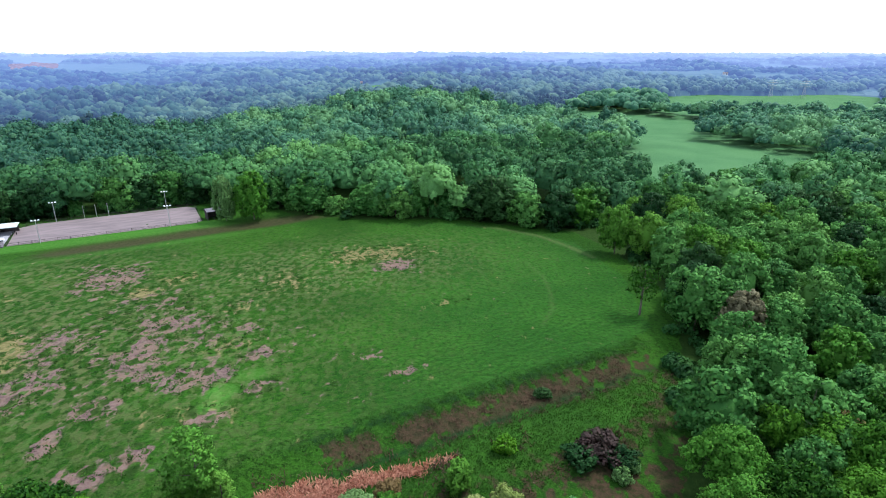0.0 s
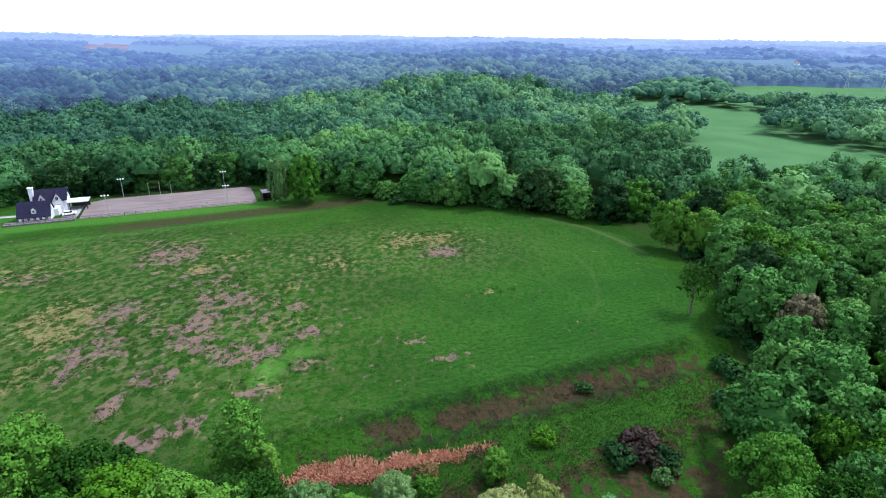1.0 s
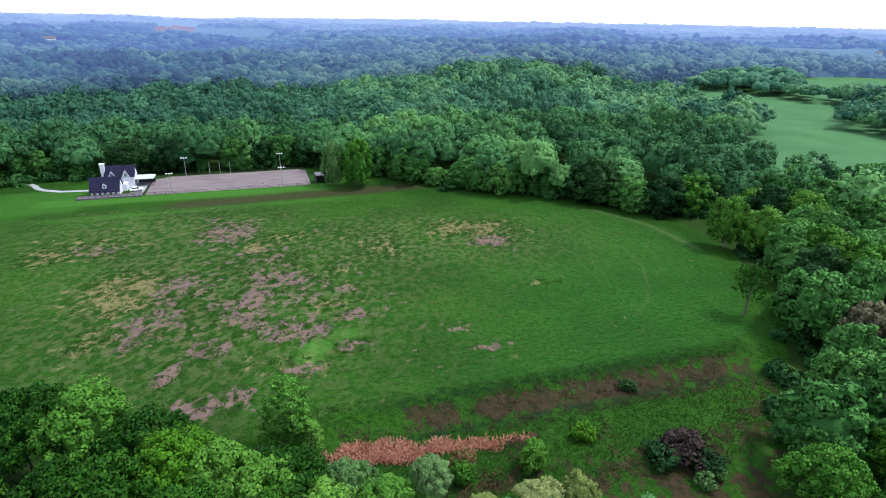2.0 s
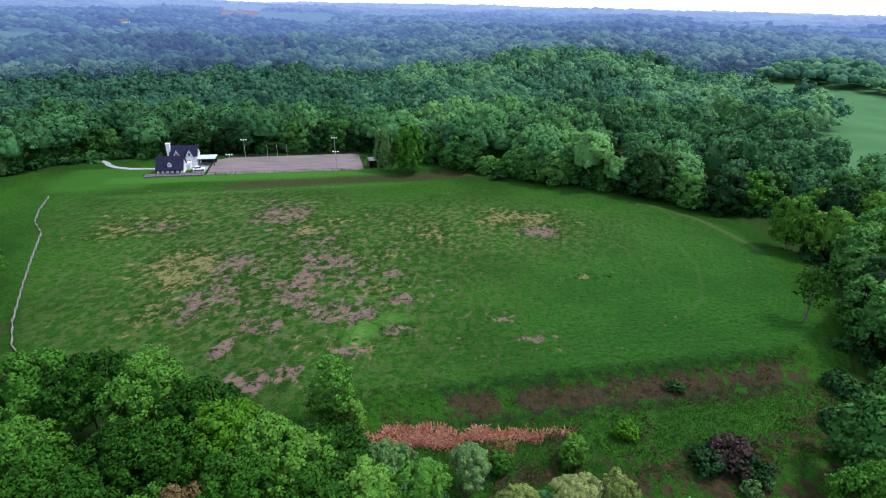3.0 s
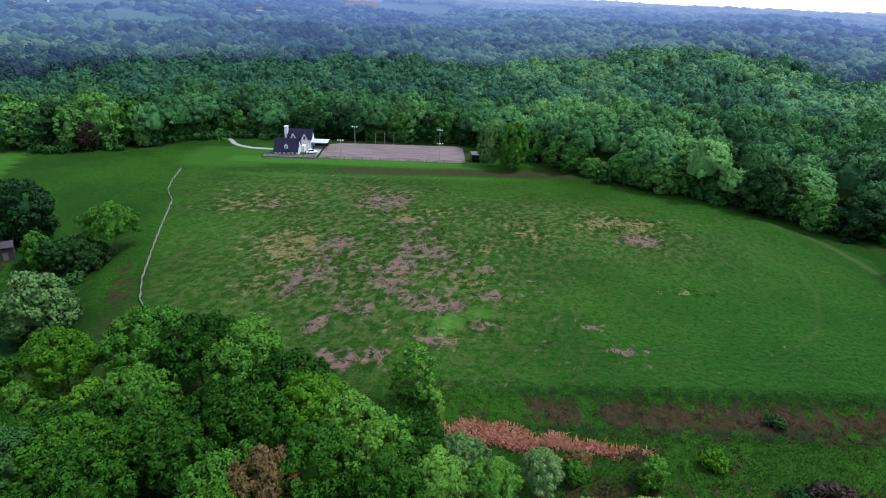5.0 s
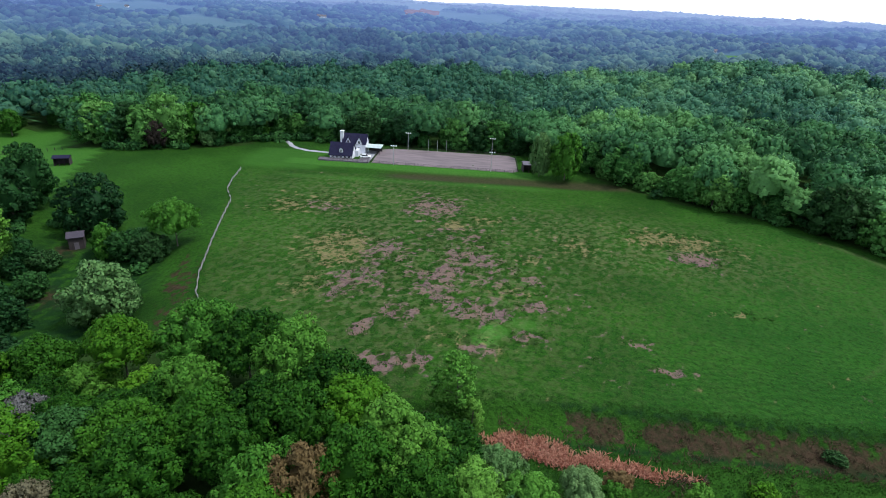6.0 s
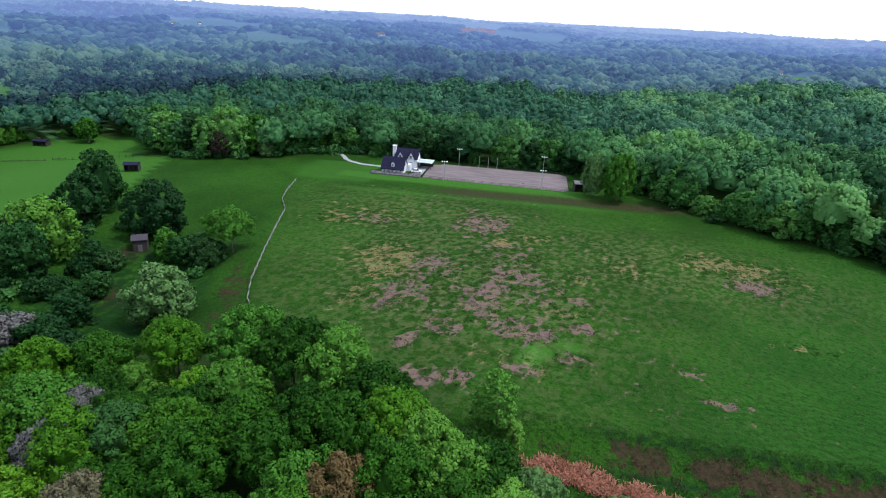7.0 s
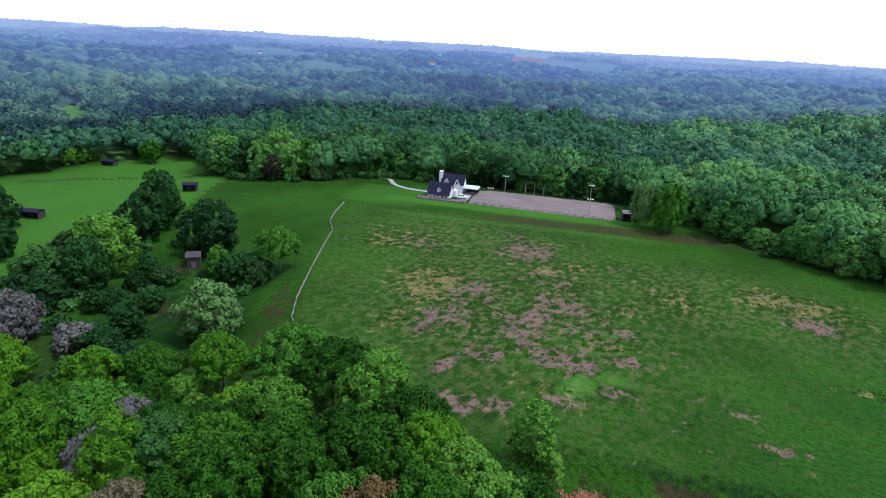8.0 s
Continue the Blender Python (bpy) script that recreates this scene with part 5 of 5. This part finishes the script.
def house():
    x, y, z = yard(-17.6, 2.2)
    h = thing("house", (x, y, z), TURN, "white farmhouse with dark shingle roofs, dormers and a tall chimney", "house")
    # front wing with its ridge along the front
    part("wall", block(0, 0.6, -0.4, 9.2, 7.4, 2.0), SIDING, h)
    part("gable", gable_wall(9.02, 9.2, 0.6, 7.4, 2.0, 5.75), SIDING, h)
    part("gable", gable_wall(0.0, 0.18, 0.6, 7.4, 2.0, 5.75), SIDING, h)
    part("roof", saddle(-0.35, 9.5, -0.2, 8.2, 1.55, 6.0), SHINGLE, h)
    part("dormer", prism([(4.0, 2.5), (4.0, 4.0), (4.65, 4.75), (5.3, 4.0), (5.3, 2.5)], 0.75, 3.0), SIDING, h, "small white dormer")
    part("dormer_roof", cross_roof(4.65, 1.75, 0.6, 3.2, 3.9, 4.8, 0.1), SHINGLE, h)
    window(h, 4.65, 0.74, 3.0, 0.6, 0.9, 0)
    for wx in (1.2, 2.9, 4.6, 6.3, 8.0):
        window(h, wx, 0.59, 0.6, 0.8, 0.9, 0)
    window(h, 9.21, 4.0, 2.9, 0.8, 1.1, 1)
    # main house behind
    part("wall", block(3.0, 11.0, -0.4, 12.6, 18.0, 4.2), SIDING, h)
    part("gable", gable_wall(12.42, 12.6, 11.0, 18.0, 4.2, 7.3), SIDING, h)
    part("gable", gable_wall(3.0, 3.18, 11.0, 18.0, 4.2, 7.3), SIDING, h)
    part("roof", saddle(2.6, 13.0, 10.6, 18.4, 4.0, 7.55), SHINGLE, h)
    for cx in (5.4, 10.0):
        part("gable", cross_gable(cx, 3.0, 10.6, 14.0, 4.0, 6.85), SIDING, h)
        part("roof", cross_roof(cx, 3.6, 10.3, 14.4, 3.75, 7.05), SHINGLE, h)
        window(h, cx, 10.59, 4.3, 0.8, 1.2, 0)
        window(h, cx, 10.59, 1.5, 1.0, 1.3, 0)
    window(h, 12.61, 14.5, 4.6, 0.9, 1.2, 1)
    window(h, 12.61, 14.5, 1.6, 0.9, 1.3, 1)
    c = part("chimney", block(1.6, 12.4, -0.4, 2.98, 14.0, 8.7, bevel=0.04), SIDING, h, "tall white chimney")
    part("cap", block(1.45, 12.25, 8.7, 3.13, 14.15, 8.95), SIDING, c)
    part("link", block(9.22, 6.2, -0.4, 10.6, 11.0, 2.5), SIDING, h)
    return h


house()


def carport():
    x, y, z = yard(-4.6, 13.6)
    e = thing("carport", (x, y, z), TURN, "open carport with a pale roof beside the house", "carport")
    for px in (0.2, 5.6):
        for py in (0.2, 5.4):
            part("post", block(px - 0.1, py - 0.1, -0.4, px + 0.1, py + 0.1, 2.75), DARK_WOOD, e)
    part("beam", block(0, 0.1, 2.75, 5.8, 0.3, 2.95), DARK_WOOD, e)
    part("beam", block(0, 5.3, 2.75, 5.8, 5.5, 2.95), DARK_WOOD, e)
    part("roof", prism([(-0.3, 2.96), (6.2, 2.96), (6.2, 3.1), (-0.3, 3.16)], -0.4, 6.2), PALE_ROOF, e)
    part("back_wall", block(0, 5.5, -0.4, 5.8, 5.62, 2.75), DARK_WOOD, e)


carport()

terrace = mesh_object("terrace", slab([(-21.6, -0.8), (-0.9, -0.8), (-0.9, 2.4), (-3.0, 9.4), (-5.5, 9.4), (-5.5, 3.0), (-21.6, 3.0)], 0.5, -0.6), DECKING)
terrace.matrix_basis = pose(*yard(0, 0), 0, 0, TURN)
tagged(terrace, "raised grey terrace before the house", "terrace", kind="structure")
court = mesh_object("courtyard_paving", slab([(-5.4, 3.1), (-1.2, 3.1), (-0.6, 20), (-6, 20), (-6.4, 9.5), (-5.4, 9.5)], 0.12, -0.6), GRAVEL)
court.matrix_basis = pose(*yard(0, 0), 0, 0, TURN)
tagged(court, "pale gravel yard between house and carport", "pavement", kind="structure")


def terrace_rail():
    e = thing("terrace_railing", yard(0, 0), TURN, "dark wooden railing along the terrace", "railing")
    for k in range(11):
        u = -21.4 + k * 2.0
        part("post", block(u - 0.06, -0.75, 0.5, u + 0.06, -0.63, 1.5), DARK_WOOD, e)
    part("rail", block(-21.5, -0.74, 1.4, -1.0, -0.64, 1.5), DARK_WOOD, e)
    part("rail", block(-21.5, -0.72, 0.9, -1.0, -0.66, 0.98), DARK_WOOD, e)


terrace_rail()


def car():
    x, y, z = yard(-3.4, 5.6)
    e = thing("car", (x, y, z + 0.5), TURN + 12, "white car parked on the terrace's edge", "car")
    body = prism([(-2.2, 0.35), (2.2, 0.35), (2.25, 0.75), (1.2, 0.92), (-2.0, 0.95), (-2.25, 0.8)], -0.88, 0.88)
    bmesh.ops.bevel(body, geom=body.edges[:], offset=0.06, segments=1, affect="EDGES")
    part("body", body, CAR_WHITE, e)
    part("cabin", prism([(-1.7, 0.96), (0.9, 0.94), (0.25, 1.45), (-1.3, 1.47)], -0.74, 0.74), GLASS, e)
    part("roof", prism([(-1.32, 1.475), (0.27, 1.455), (0.2, 1.52), (-1.25, 1.53)], -0.72, 0.72), CAR_WHITE, e)
    for wx in (-1.4, 1.4):
        for wy in (-0.8, 0.8):
            w = part("wheel", tube([(wx, wy - 0.1, 0.32), (wx, wy + 0.1, 0.32)], [0.32, 0.32], 12), RUBBER, e)
            part("rim", tube([(wx, wy + math.copysign(0.101, wy), 0.32), (wx, wy + math.copysign(0.12, wy), 0.32)], [0.18, 0.16], 10), STEEL, w)


car()


def ribbon(name, line, width, mat, label, category):
    """A strip that follows the ground along a line."""
    bm = bmesh.new()
    pts = []
    for (x0, y0), (x1, y1) in zip(line, line[1:]):
        for k in range(8):
            pts.append((x0 + (x1 - x0) * k / 8, y0 + (y1 - y0) * k / 8))
    pts.append(line[-1])
    rows = []
    for k, (x, y) in enumerate(pts):
        a, b = pts[max(k - 1, 0)], pts[min(k + 1, len(pts) - 1)]
        d = math.hypot(b[0] - a[0], b[1] - a[1])
        nx, ny = -(b[1] - a[1]) / d, (b[0] - a[0]) / d
        z = float(height(x, y))
        rows.append([bm.verts.new((x + nx * o, y + ny * o, z + dz)) for o, dz in ((-width / 2 - 0.3, -0.3), (-width / 2, 0.1), (0, 0.14), (width / 2, 0.1), (width / 2 + 0.3, -0.3))])
    for a, b in zip(rows, rows[1:]):
        for i in range(4):
            bm.faces.new((a[i], a[i + 1], b[i + 1], b[i]))
    bmesh.ops.recalc_face_normals(bm, faces=bm.faces)
    return tagged(mesh_object(name, bm, mat), label, category, kind="structure")


ribbon("driveway", [(-197.5, 178.6), (-192.1, 175.8), (-186.7, 171.8), (-181.0, 169.4), (-174.1, 169.0), (-165.4, 172.2), (-158.7, 175.3)], 2.0, GRAVEL, "pale gravel driveway that curves to the house", "driveway")


# ---------- zigzag rail fence along the meadow ----------
def rail_fence():
    line = [(-171.0, 131.8), (-162.6, 121.2), (-154.8, 113.0), (-145.5, 107.2), (-132.7, 93.5), (-122.4, 82.8), (-109.3, 69.6), (-101.6, 63.3), (-94.8, 59.6), (-90.7, 54.6)]
    e = thing("rail_fence", (*line[0], 0), 0, "weathered pale split-rail fence in zigzags along the meadow", "fence")
    dense = []
    for (x0, y0), (x1, y1) in zip(line, line[1:]):
        n = max(1, round(math.hypot(x1 - x0, y1 - y0) / 2.4))
        dense += [(x0 + (x1 - x0) * k / n, y0 + (y1 - y0) * k / n, -(y1 - y0), x1 - x0) for k in range(n)]
    pts = []
    for k, (x, y, nx, ny) in enumerate(dense):
        d = math.hypot(nx, ny)
        o = 0.09 * (1 if k % 2 else -1)
        pts.append((x + nx / d * o, y + ny / d * o))
    rng = np.random.default_rng(9)
    shape = None
    for k, ((x0, y0), (x1, y1)) in enumerate(zip(pts, pts[1:])):
        d = math.hypot(x1 - x0, y1 - y0)
        for j in range(4):
            z = 0.14 + 0.22 * j + (0.11 if k % 2 else 0)
            if shape is None:
                shape = part("rail", tube([(-0.55, 0, 0), (0, 0, 0.01), (0.55, 0, 0)], [0.036, 0.044, 0.034], 5), GREY_WOOD, e)
                o = shape
            else:
                o = new("rail", shape.data)
                o.parent = e
            xm, ym = (x0 + x1) / 2, (y0 + y1) / 2
            zz = float(height(xm, ym)) + z
            o.matrix_basis = pose(xm - line[0][0], ym - line[0][1], zz, rng.uniform(0, 90), rng.normal() * 1.5, math.degrees(math.atan2(y1 - y0, x1 - x0))) @ Matrix.Diagonal((d + 0.35, 1, 1, 1))


rail_fence()


def pasture_fence():
    pts = [(-312.2, 54.4), (-304.6, 71.7), (-289.1, 88.8), (-255.0, 111.8)]
    e = thing("pasture_fence", (*pts[0], 0), 0, "low dark wooden fence across the pasture", "fence")
    post = None
    for (x0, y0), (x1, y1) in zip(pts, pts[1:]):
        d = math.hypot(x1 - x0, y1 - y0)
        n = round(d / 3.2)
        for k in range(n):
            x, y = x0 + (x1 - x0) * k / n, y0 + (y1 - y0) * k / n
            if post is None:
                post = part("post", block(-0.08, -0.08, -0.3, 0.08, 0.08, 1.35), DARK_WOOD, e)
                o = post
            else:
                o = new("post", post.data)
                o.parent = e
            o.location = (x - pts[0][0], y - pts[0][1], float(height(x, y)))
        for z in (0.55, 1.15):
            o = part("rail", block(0, -0.04, z - 0.07, d, 0.04, z + 0.07), DARK_WOOD, e)
            o.matrix_basis = pose(x0 - pts[0][0], y0 - pts[0][1], float(height(x0, y0)), 0, 0, math.degrees(math.atan2(y1 - y0, x1 - x0)))


pasture_fence()

trough = thing("water_trough", (-182.9, 38.7, float(height(-182.9, 38.7))), 20, "white water trough in the pasture", "trough")
part("tub", block(-1.0, -0.4, 0, 1.0, 0.4, 0.6, bevel=0.08), LAMP_WHITE, trough)
part("water", block(-0.85, -0.28, 0.6, 0.85, 0.28, 0.61), GLASS, trough)


# ---------- pylons and houses far off ----------
def pylon(x, y, h, turn):
    e = thing("power_pylon", (x, y, float(height(x, y)) - 0.5), turn, "grey lattice power pylon beyond the woods", "pylon", "power line pylons")
    for sx in (-1, 1):
        for sy in (-1, 1):
            part("leg", tube([(sx * 2.6, sy * 2.6, 0), (sx * 0.9, sy * 0.9, h * 0.6), (sx * 0.4, sy * 0.4, h)], [0.25, 0.2, 0.15], 4), STEEL, e)
    for k in range(5):
        z0, z1 = h * 0.12 * k, h * 0.12 * (k + 1)
        w0, w1 = 2.6 - 0.34 * k, 2.6 - 0.34 * (k + 1)
        for sy in (-1, 1):
            part("brace", tube([(-w0, sy * w0, z0), (w1, sy * w1, z1)], [0.12, 0.12], 4), STEEL, e)
            part("brace", tube([(sy * w0, w0, z0), (sy * w1, -w1, z1)], [0.12, 0.12], 4), STEEL, e)
    for z, w in ((0.66, 6.0), (0.8, 7.5), (0.93, 5.0)):
        part("crossarm", tube([(-w, 0, h * z), (0, 0, h * z + 0.6), (w, 0, h * z)], [0.12, 0.35, 0.12], 4), STEEL, e)


pylon(495, 880, 27, -30)
pylon(540, 872, 26, -30)


def far_house(x, y, w, d, h, turn, label):
    e = thing("far_house", (x, y, float(height(x, y)) + 1.0), turn, label, "house", "houses far off")
    part("wall", block(-w / 2, -d / 2, -6, w / 2, d / 2, h), SIDING, e)
    part("roof", saddle(-w / 2 - 0.5, w / 2 + 0.5, -d / 2 - 0.5, d / 2 + 0.5, h, h + d * 0.42, 0.3), GREY_ROOF, e)
    for k in range(max(2, int(w / 4))):
        o = part("window", block(-0.7, -0.1, 0, 0.7, 0.02, 1.6), GLASS, e)
        o.location = (-w / 2 + (k + 0.5) * w / max(2, int(w / 4)), -d / 2 - 0.02, h * 0.45)


for x, y, w, d, h, turn in FAR_HOUSES:
    far_house(x, y, w, d, h, turn, "pale house far off among the woods")



def ploughed_field():
    """A far tilled slope, draped over the land."""
    cx, cy = sum(p[0] for p in PLOUGHED) / len(PLOUGHED), sum(p[1] for p in PLOUGHED) / len(PLOUGHED)
    bm = bmesh.new()
    rings = []
    for f in (0.0, 0.25, 0.5, 0.75, 1.0):
        ring = []
        for k in range(40):
            e = k / 40 * len(PLOUGHED)
            (x0, y0), (x1, y1) = PLOUGHED[int(e)], PLOUGHED[(int(e) + 1) % len(PLOUGHED)]
            x, y = cx + f * (x0 + (x1 - x0) * (e % 1) - cx), cy + f * (y0 + (y1 - y0) * (e % 1) - cy)
            ring.append(bm.verts.new((x, y, float(height(x, y)) + 5.0 - 4.0 * (f == 1.0))))
        rings.append(ring)
    for a, b in zip(rings, rings[1:]):
        for k in range(40):
            bm.faces.new((a[k], a[(k + 1) % 40], b[(k + 1) % 40], b[k]))
    bmesh.ops.recalc_face_normals(bm, faces=bm.faces)
    return tagged(mesh_object("ploughed_field", bm, TILLED), "pinkish tilled field on a far hillside", "field", kind="structure")


ploughed_field()


# ---------- rough growth ----------
def fronds(name, label, seed, points, n, leaf, rise, mat, spread=0.5, category="plants"):
    """Tufts of upright blades as one mass."""
    rng = np.random.default_rng(seed)
    x, y = points
    z = height(x, y)
    k = np.repeat(np.arange(len(x)), n)
    m = len(k)
    px, py = x[k] + rng.normal(size=m) * spread, y[k] + rng.normal(size=m) * spread
    a = rng.uniform(0, 2 * np.pi, m)
    lean = rng.uniform(0.1, 1.5, m)
    hgt = rise * rng.uniform(0.5, 1.2, m)
    w = leaf * rng.uniform(0.6, 1.2, m)
    base = np.stack([px, py, height(px, py) - 0.05], -1)
    out = np.stack([np.cos(a), np.sin(a), 0 * a], -1)
    side = np.stack([-np.sin(a), np.cos(a), 0 * a], -1)
    up = np.array([0, 0, 1.0])
    tip = base + out * (lean * hgt)[:, None] + up * hgt[:, None]
    mid = base + out * (0.4 * lean * hgt)[:, None] + up * (0.6 * hgt)[:, None]
    v = np.stack([base, mid + side * w[:, None], tip, mid - side * w[:, None]], 1)
    me = quads_mesh(name, v, mat, rng.random(len(x))[k])
    return tagged(new(name, me), label, category, kind="stuff")


def strip_points(seed, n, l0, l1, q0, q1, gate=None):
    """Places along the bank: l runs along it, q down from the meadow."""
    rng = np.random.default_rng(seed)
    l, q = rng.uniform(l0, l1, n), rng.uniform(q0, q1, n)
    x, y = -30.7 + 0.887 * l + 0.461 * q, 71.0 + 0.461 * l - 0.887 * q
    if gate is not None:
        ok = gate(x, y, l, q, rng)
        x, y = x[ok], y[ok]
    return x, y


def bracken_gate(x, y, l, q, rng):
    mid = 9.0 + 0.12 * l + 2.2 * (fbm(x / 4, y / 4, 3, 3) - 0.5)
    half = np.interp(l, [-1, 1, 4, 12, 18, 23, 25.5], [0.3, 2.4, 2.6, 2.2, 1.2, 1.2, 0.2])
    return np.abs(q - mid) < half * (0.2 + 1.7 * fbm(x / 2.2, y / 2.2, 3, 4))


fronds("bracken", "dead rust-coloured bracken in rough grass", 61, strip_points(71, 1700, -6, 31, 4, 16, bracken_gate), 18, 0.11, 0.62, BRACKEN, 0.45)
fronds("dead_bracken", "sparse brown dead stalks among rough grass", 62, strip_points(72, 350, -8, 60, 11, 26, lambda x, y, l, q, g: fbm(x / 6, y / 6, 2, 12) > 0.52), 9, 0.1, 0.7, DEADSTALK, 0.4)
fronds("rough_grass", "coarse green grass on the rough strip", 63, strip_points(73, 5000, -12, 84, 8.5, 24), 5, 0.09, 0.3, GRASS, 0.4, "grass")
fronds("bank_grass", "dark tufts of grass along the bank's lip", 64, strip_points(74, 1500, -12, 84, -2, 3.0), 5, 0.09, 0.26, GRASS, 0.4, "grass")
fronds("bank_weeds", "brown stalks on the bare bank", 65, strip_points(75, 380, 0, 74, 3.5, 9.5), 6, 0.08, 0.5, DEADSTALK, 0.35)


def tuft_points(seed, n):
    """Places of tufts in and round the bare patches."""
    rng = np.random.default_rng(seed)
    x, y = rng.uniform(-145, 10, n), rng.uniform(60, 180, n)
    m = np.maximum(spots(x, y, BARE), spots(x, y, STRAW))
    ok = inside(x, y, HAY_FIELD) & (m > 0.3) & (rng.random(n) < 0.75)
    return x[ok], y[ok]


fronds("meadow_tufts", "dark green tufts among bare patches of the meadow", 66, tuft_points(76, 12000), 9, 0.13, 0.28, GRASS, 0.3, "grass")


def scrub(name, label, seed, poly, step, h, r, n, leaf, mat):
    """Low thicket as one mass."""
    rng = np.random.default_rng(seed)
    xs, ys = [p[0] for p in poly], [p[1] for p in poly]
    k = int((max(xs) - min(xs)) * (max(ys) - min(ys)) / step**2)
    x, y = rng.uniform(min(xs), max(xs), k), rng.uniform(min(ys), max(ys), k)
    ok = inside(x, y, poly) & (fbm(x / 11, y / 11, 3, seed) > 0.42)
    x, y = x[ok], y[ok]
    z = height(x, y)
    vs, ts = [], []
    for i in range(len(x)):
        cs, rs = clumps(rng, h * rng.uniform(0.5, 1.3), r, -0.2, 7)
        vs.append(sprays(rng, cs, rs, n, leaf, -0.6) + np.array([x[i], y[i], z[i]]))
        ts.append(np.full(n, rng.random()))
    me = quads_mesh(name, np.concatenate(vs), mat, np.concatenate(ts))
    return tagged(new(name, me), label, "scrub", kind="stuff")


scrub("hollow_scrub", "tangled green undergrowth in the hollow", 81, [(-155.1, 13.8), (-196.7, 27.8), (-184.8, 61.8), (-163.3, 77.2), (-140.3, 76.3), (-125.9, 65.0), (-124.0, 55.0), (-141.0, 50.1), (-137.1, 40.1), (-114.0, 39.4), (-114.4, 29.2), (-128.6, 15.8)], 6.6, 2.2, 2.2, 150, 0.42, LEAF_SCRUB_SHADED)
scrub("wood_edge_scrub", "green undergrowth at the foot of the wood", 82, [(34.3, 56.8), (39.5, 76.5), (46.8, 101.3), (52.1, 118.3), (57.3, 136.2), (55.2, 167.8), (64.7, 170.1), (64.8, 134.6), (54.3, 98.7), (45.9, 74.8), (39.7, 55.0)], 3.6, 2.2, 1.9, 150, 0.36, LEAF_SCRUB_SHADED)
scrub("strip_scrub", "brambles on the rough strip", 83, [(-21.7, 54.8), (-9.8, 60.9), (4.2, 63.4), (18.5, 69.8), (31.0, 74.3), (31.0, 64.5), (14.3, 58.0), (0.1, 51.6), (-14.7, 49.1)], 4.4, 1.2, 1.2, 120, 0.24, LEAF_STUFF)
scrub("north_edge_scrub", "green undergrowth below the woods behind the house", 85, [(-244, 112), (-222, 122), (-207, 142), (-205, 165), (-192, 180), (-165, 200), (-135, 214), (-104, 230), (-84, 226), (-84, 236), (-106, 240), (-140, 224), (-170, 210), (-200, 190), (-214, 165), (-214, 142), (-230, 126)], 4.2, 3.2, 2.4, 130, 0.5, LEAF_SCRUB_SHADED)
scrub("forest_edge_scrub", "green undergrowth along the woods' edge", 84, [(-62.6, 211.9), (-29.1, 201.1), (4.5, 202.3), (26.0, 193.2), (47.9, 189.2), (60.5, 197.7), (41.6, 202.8), (4.5, 210.2), (-29.1, 211.0), (-62.6, 218.9)], 4.4, 3.0, 2.3, 120, 0.5, LEAF_SCRUB_SHADED)
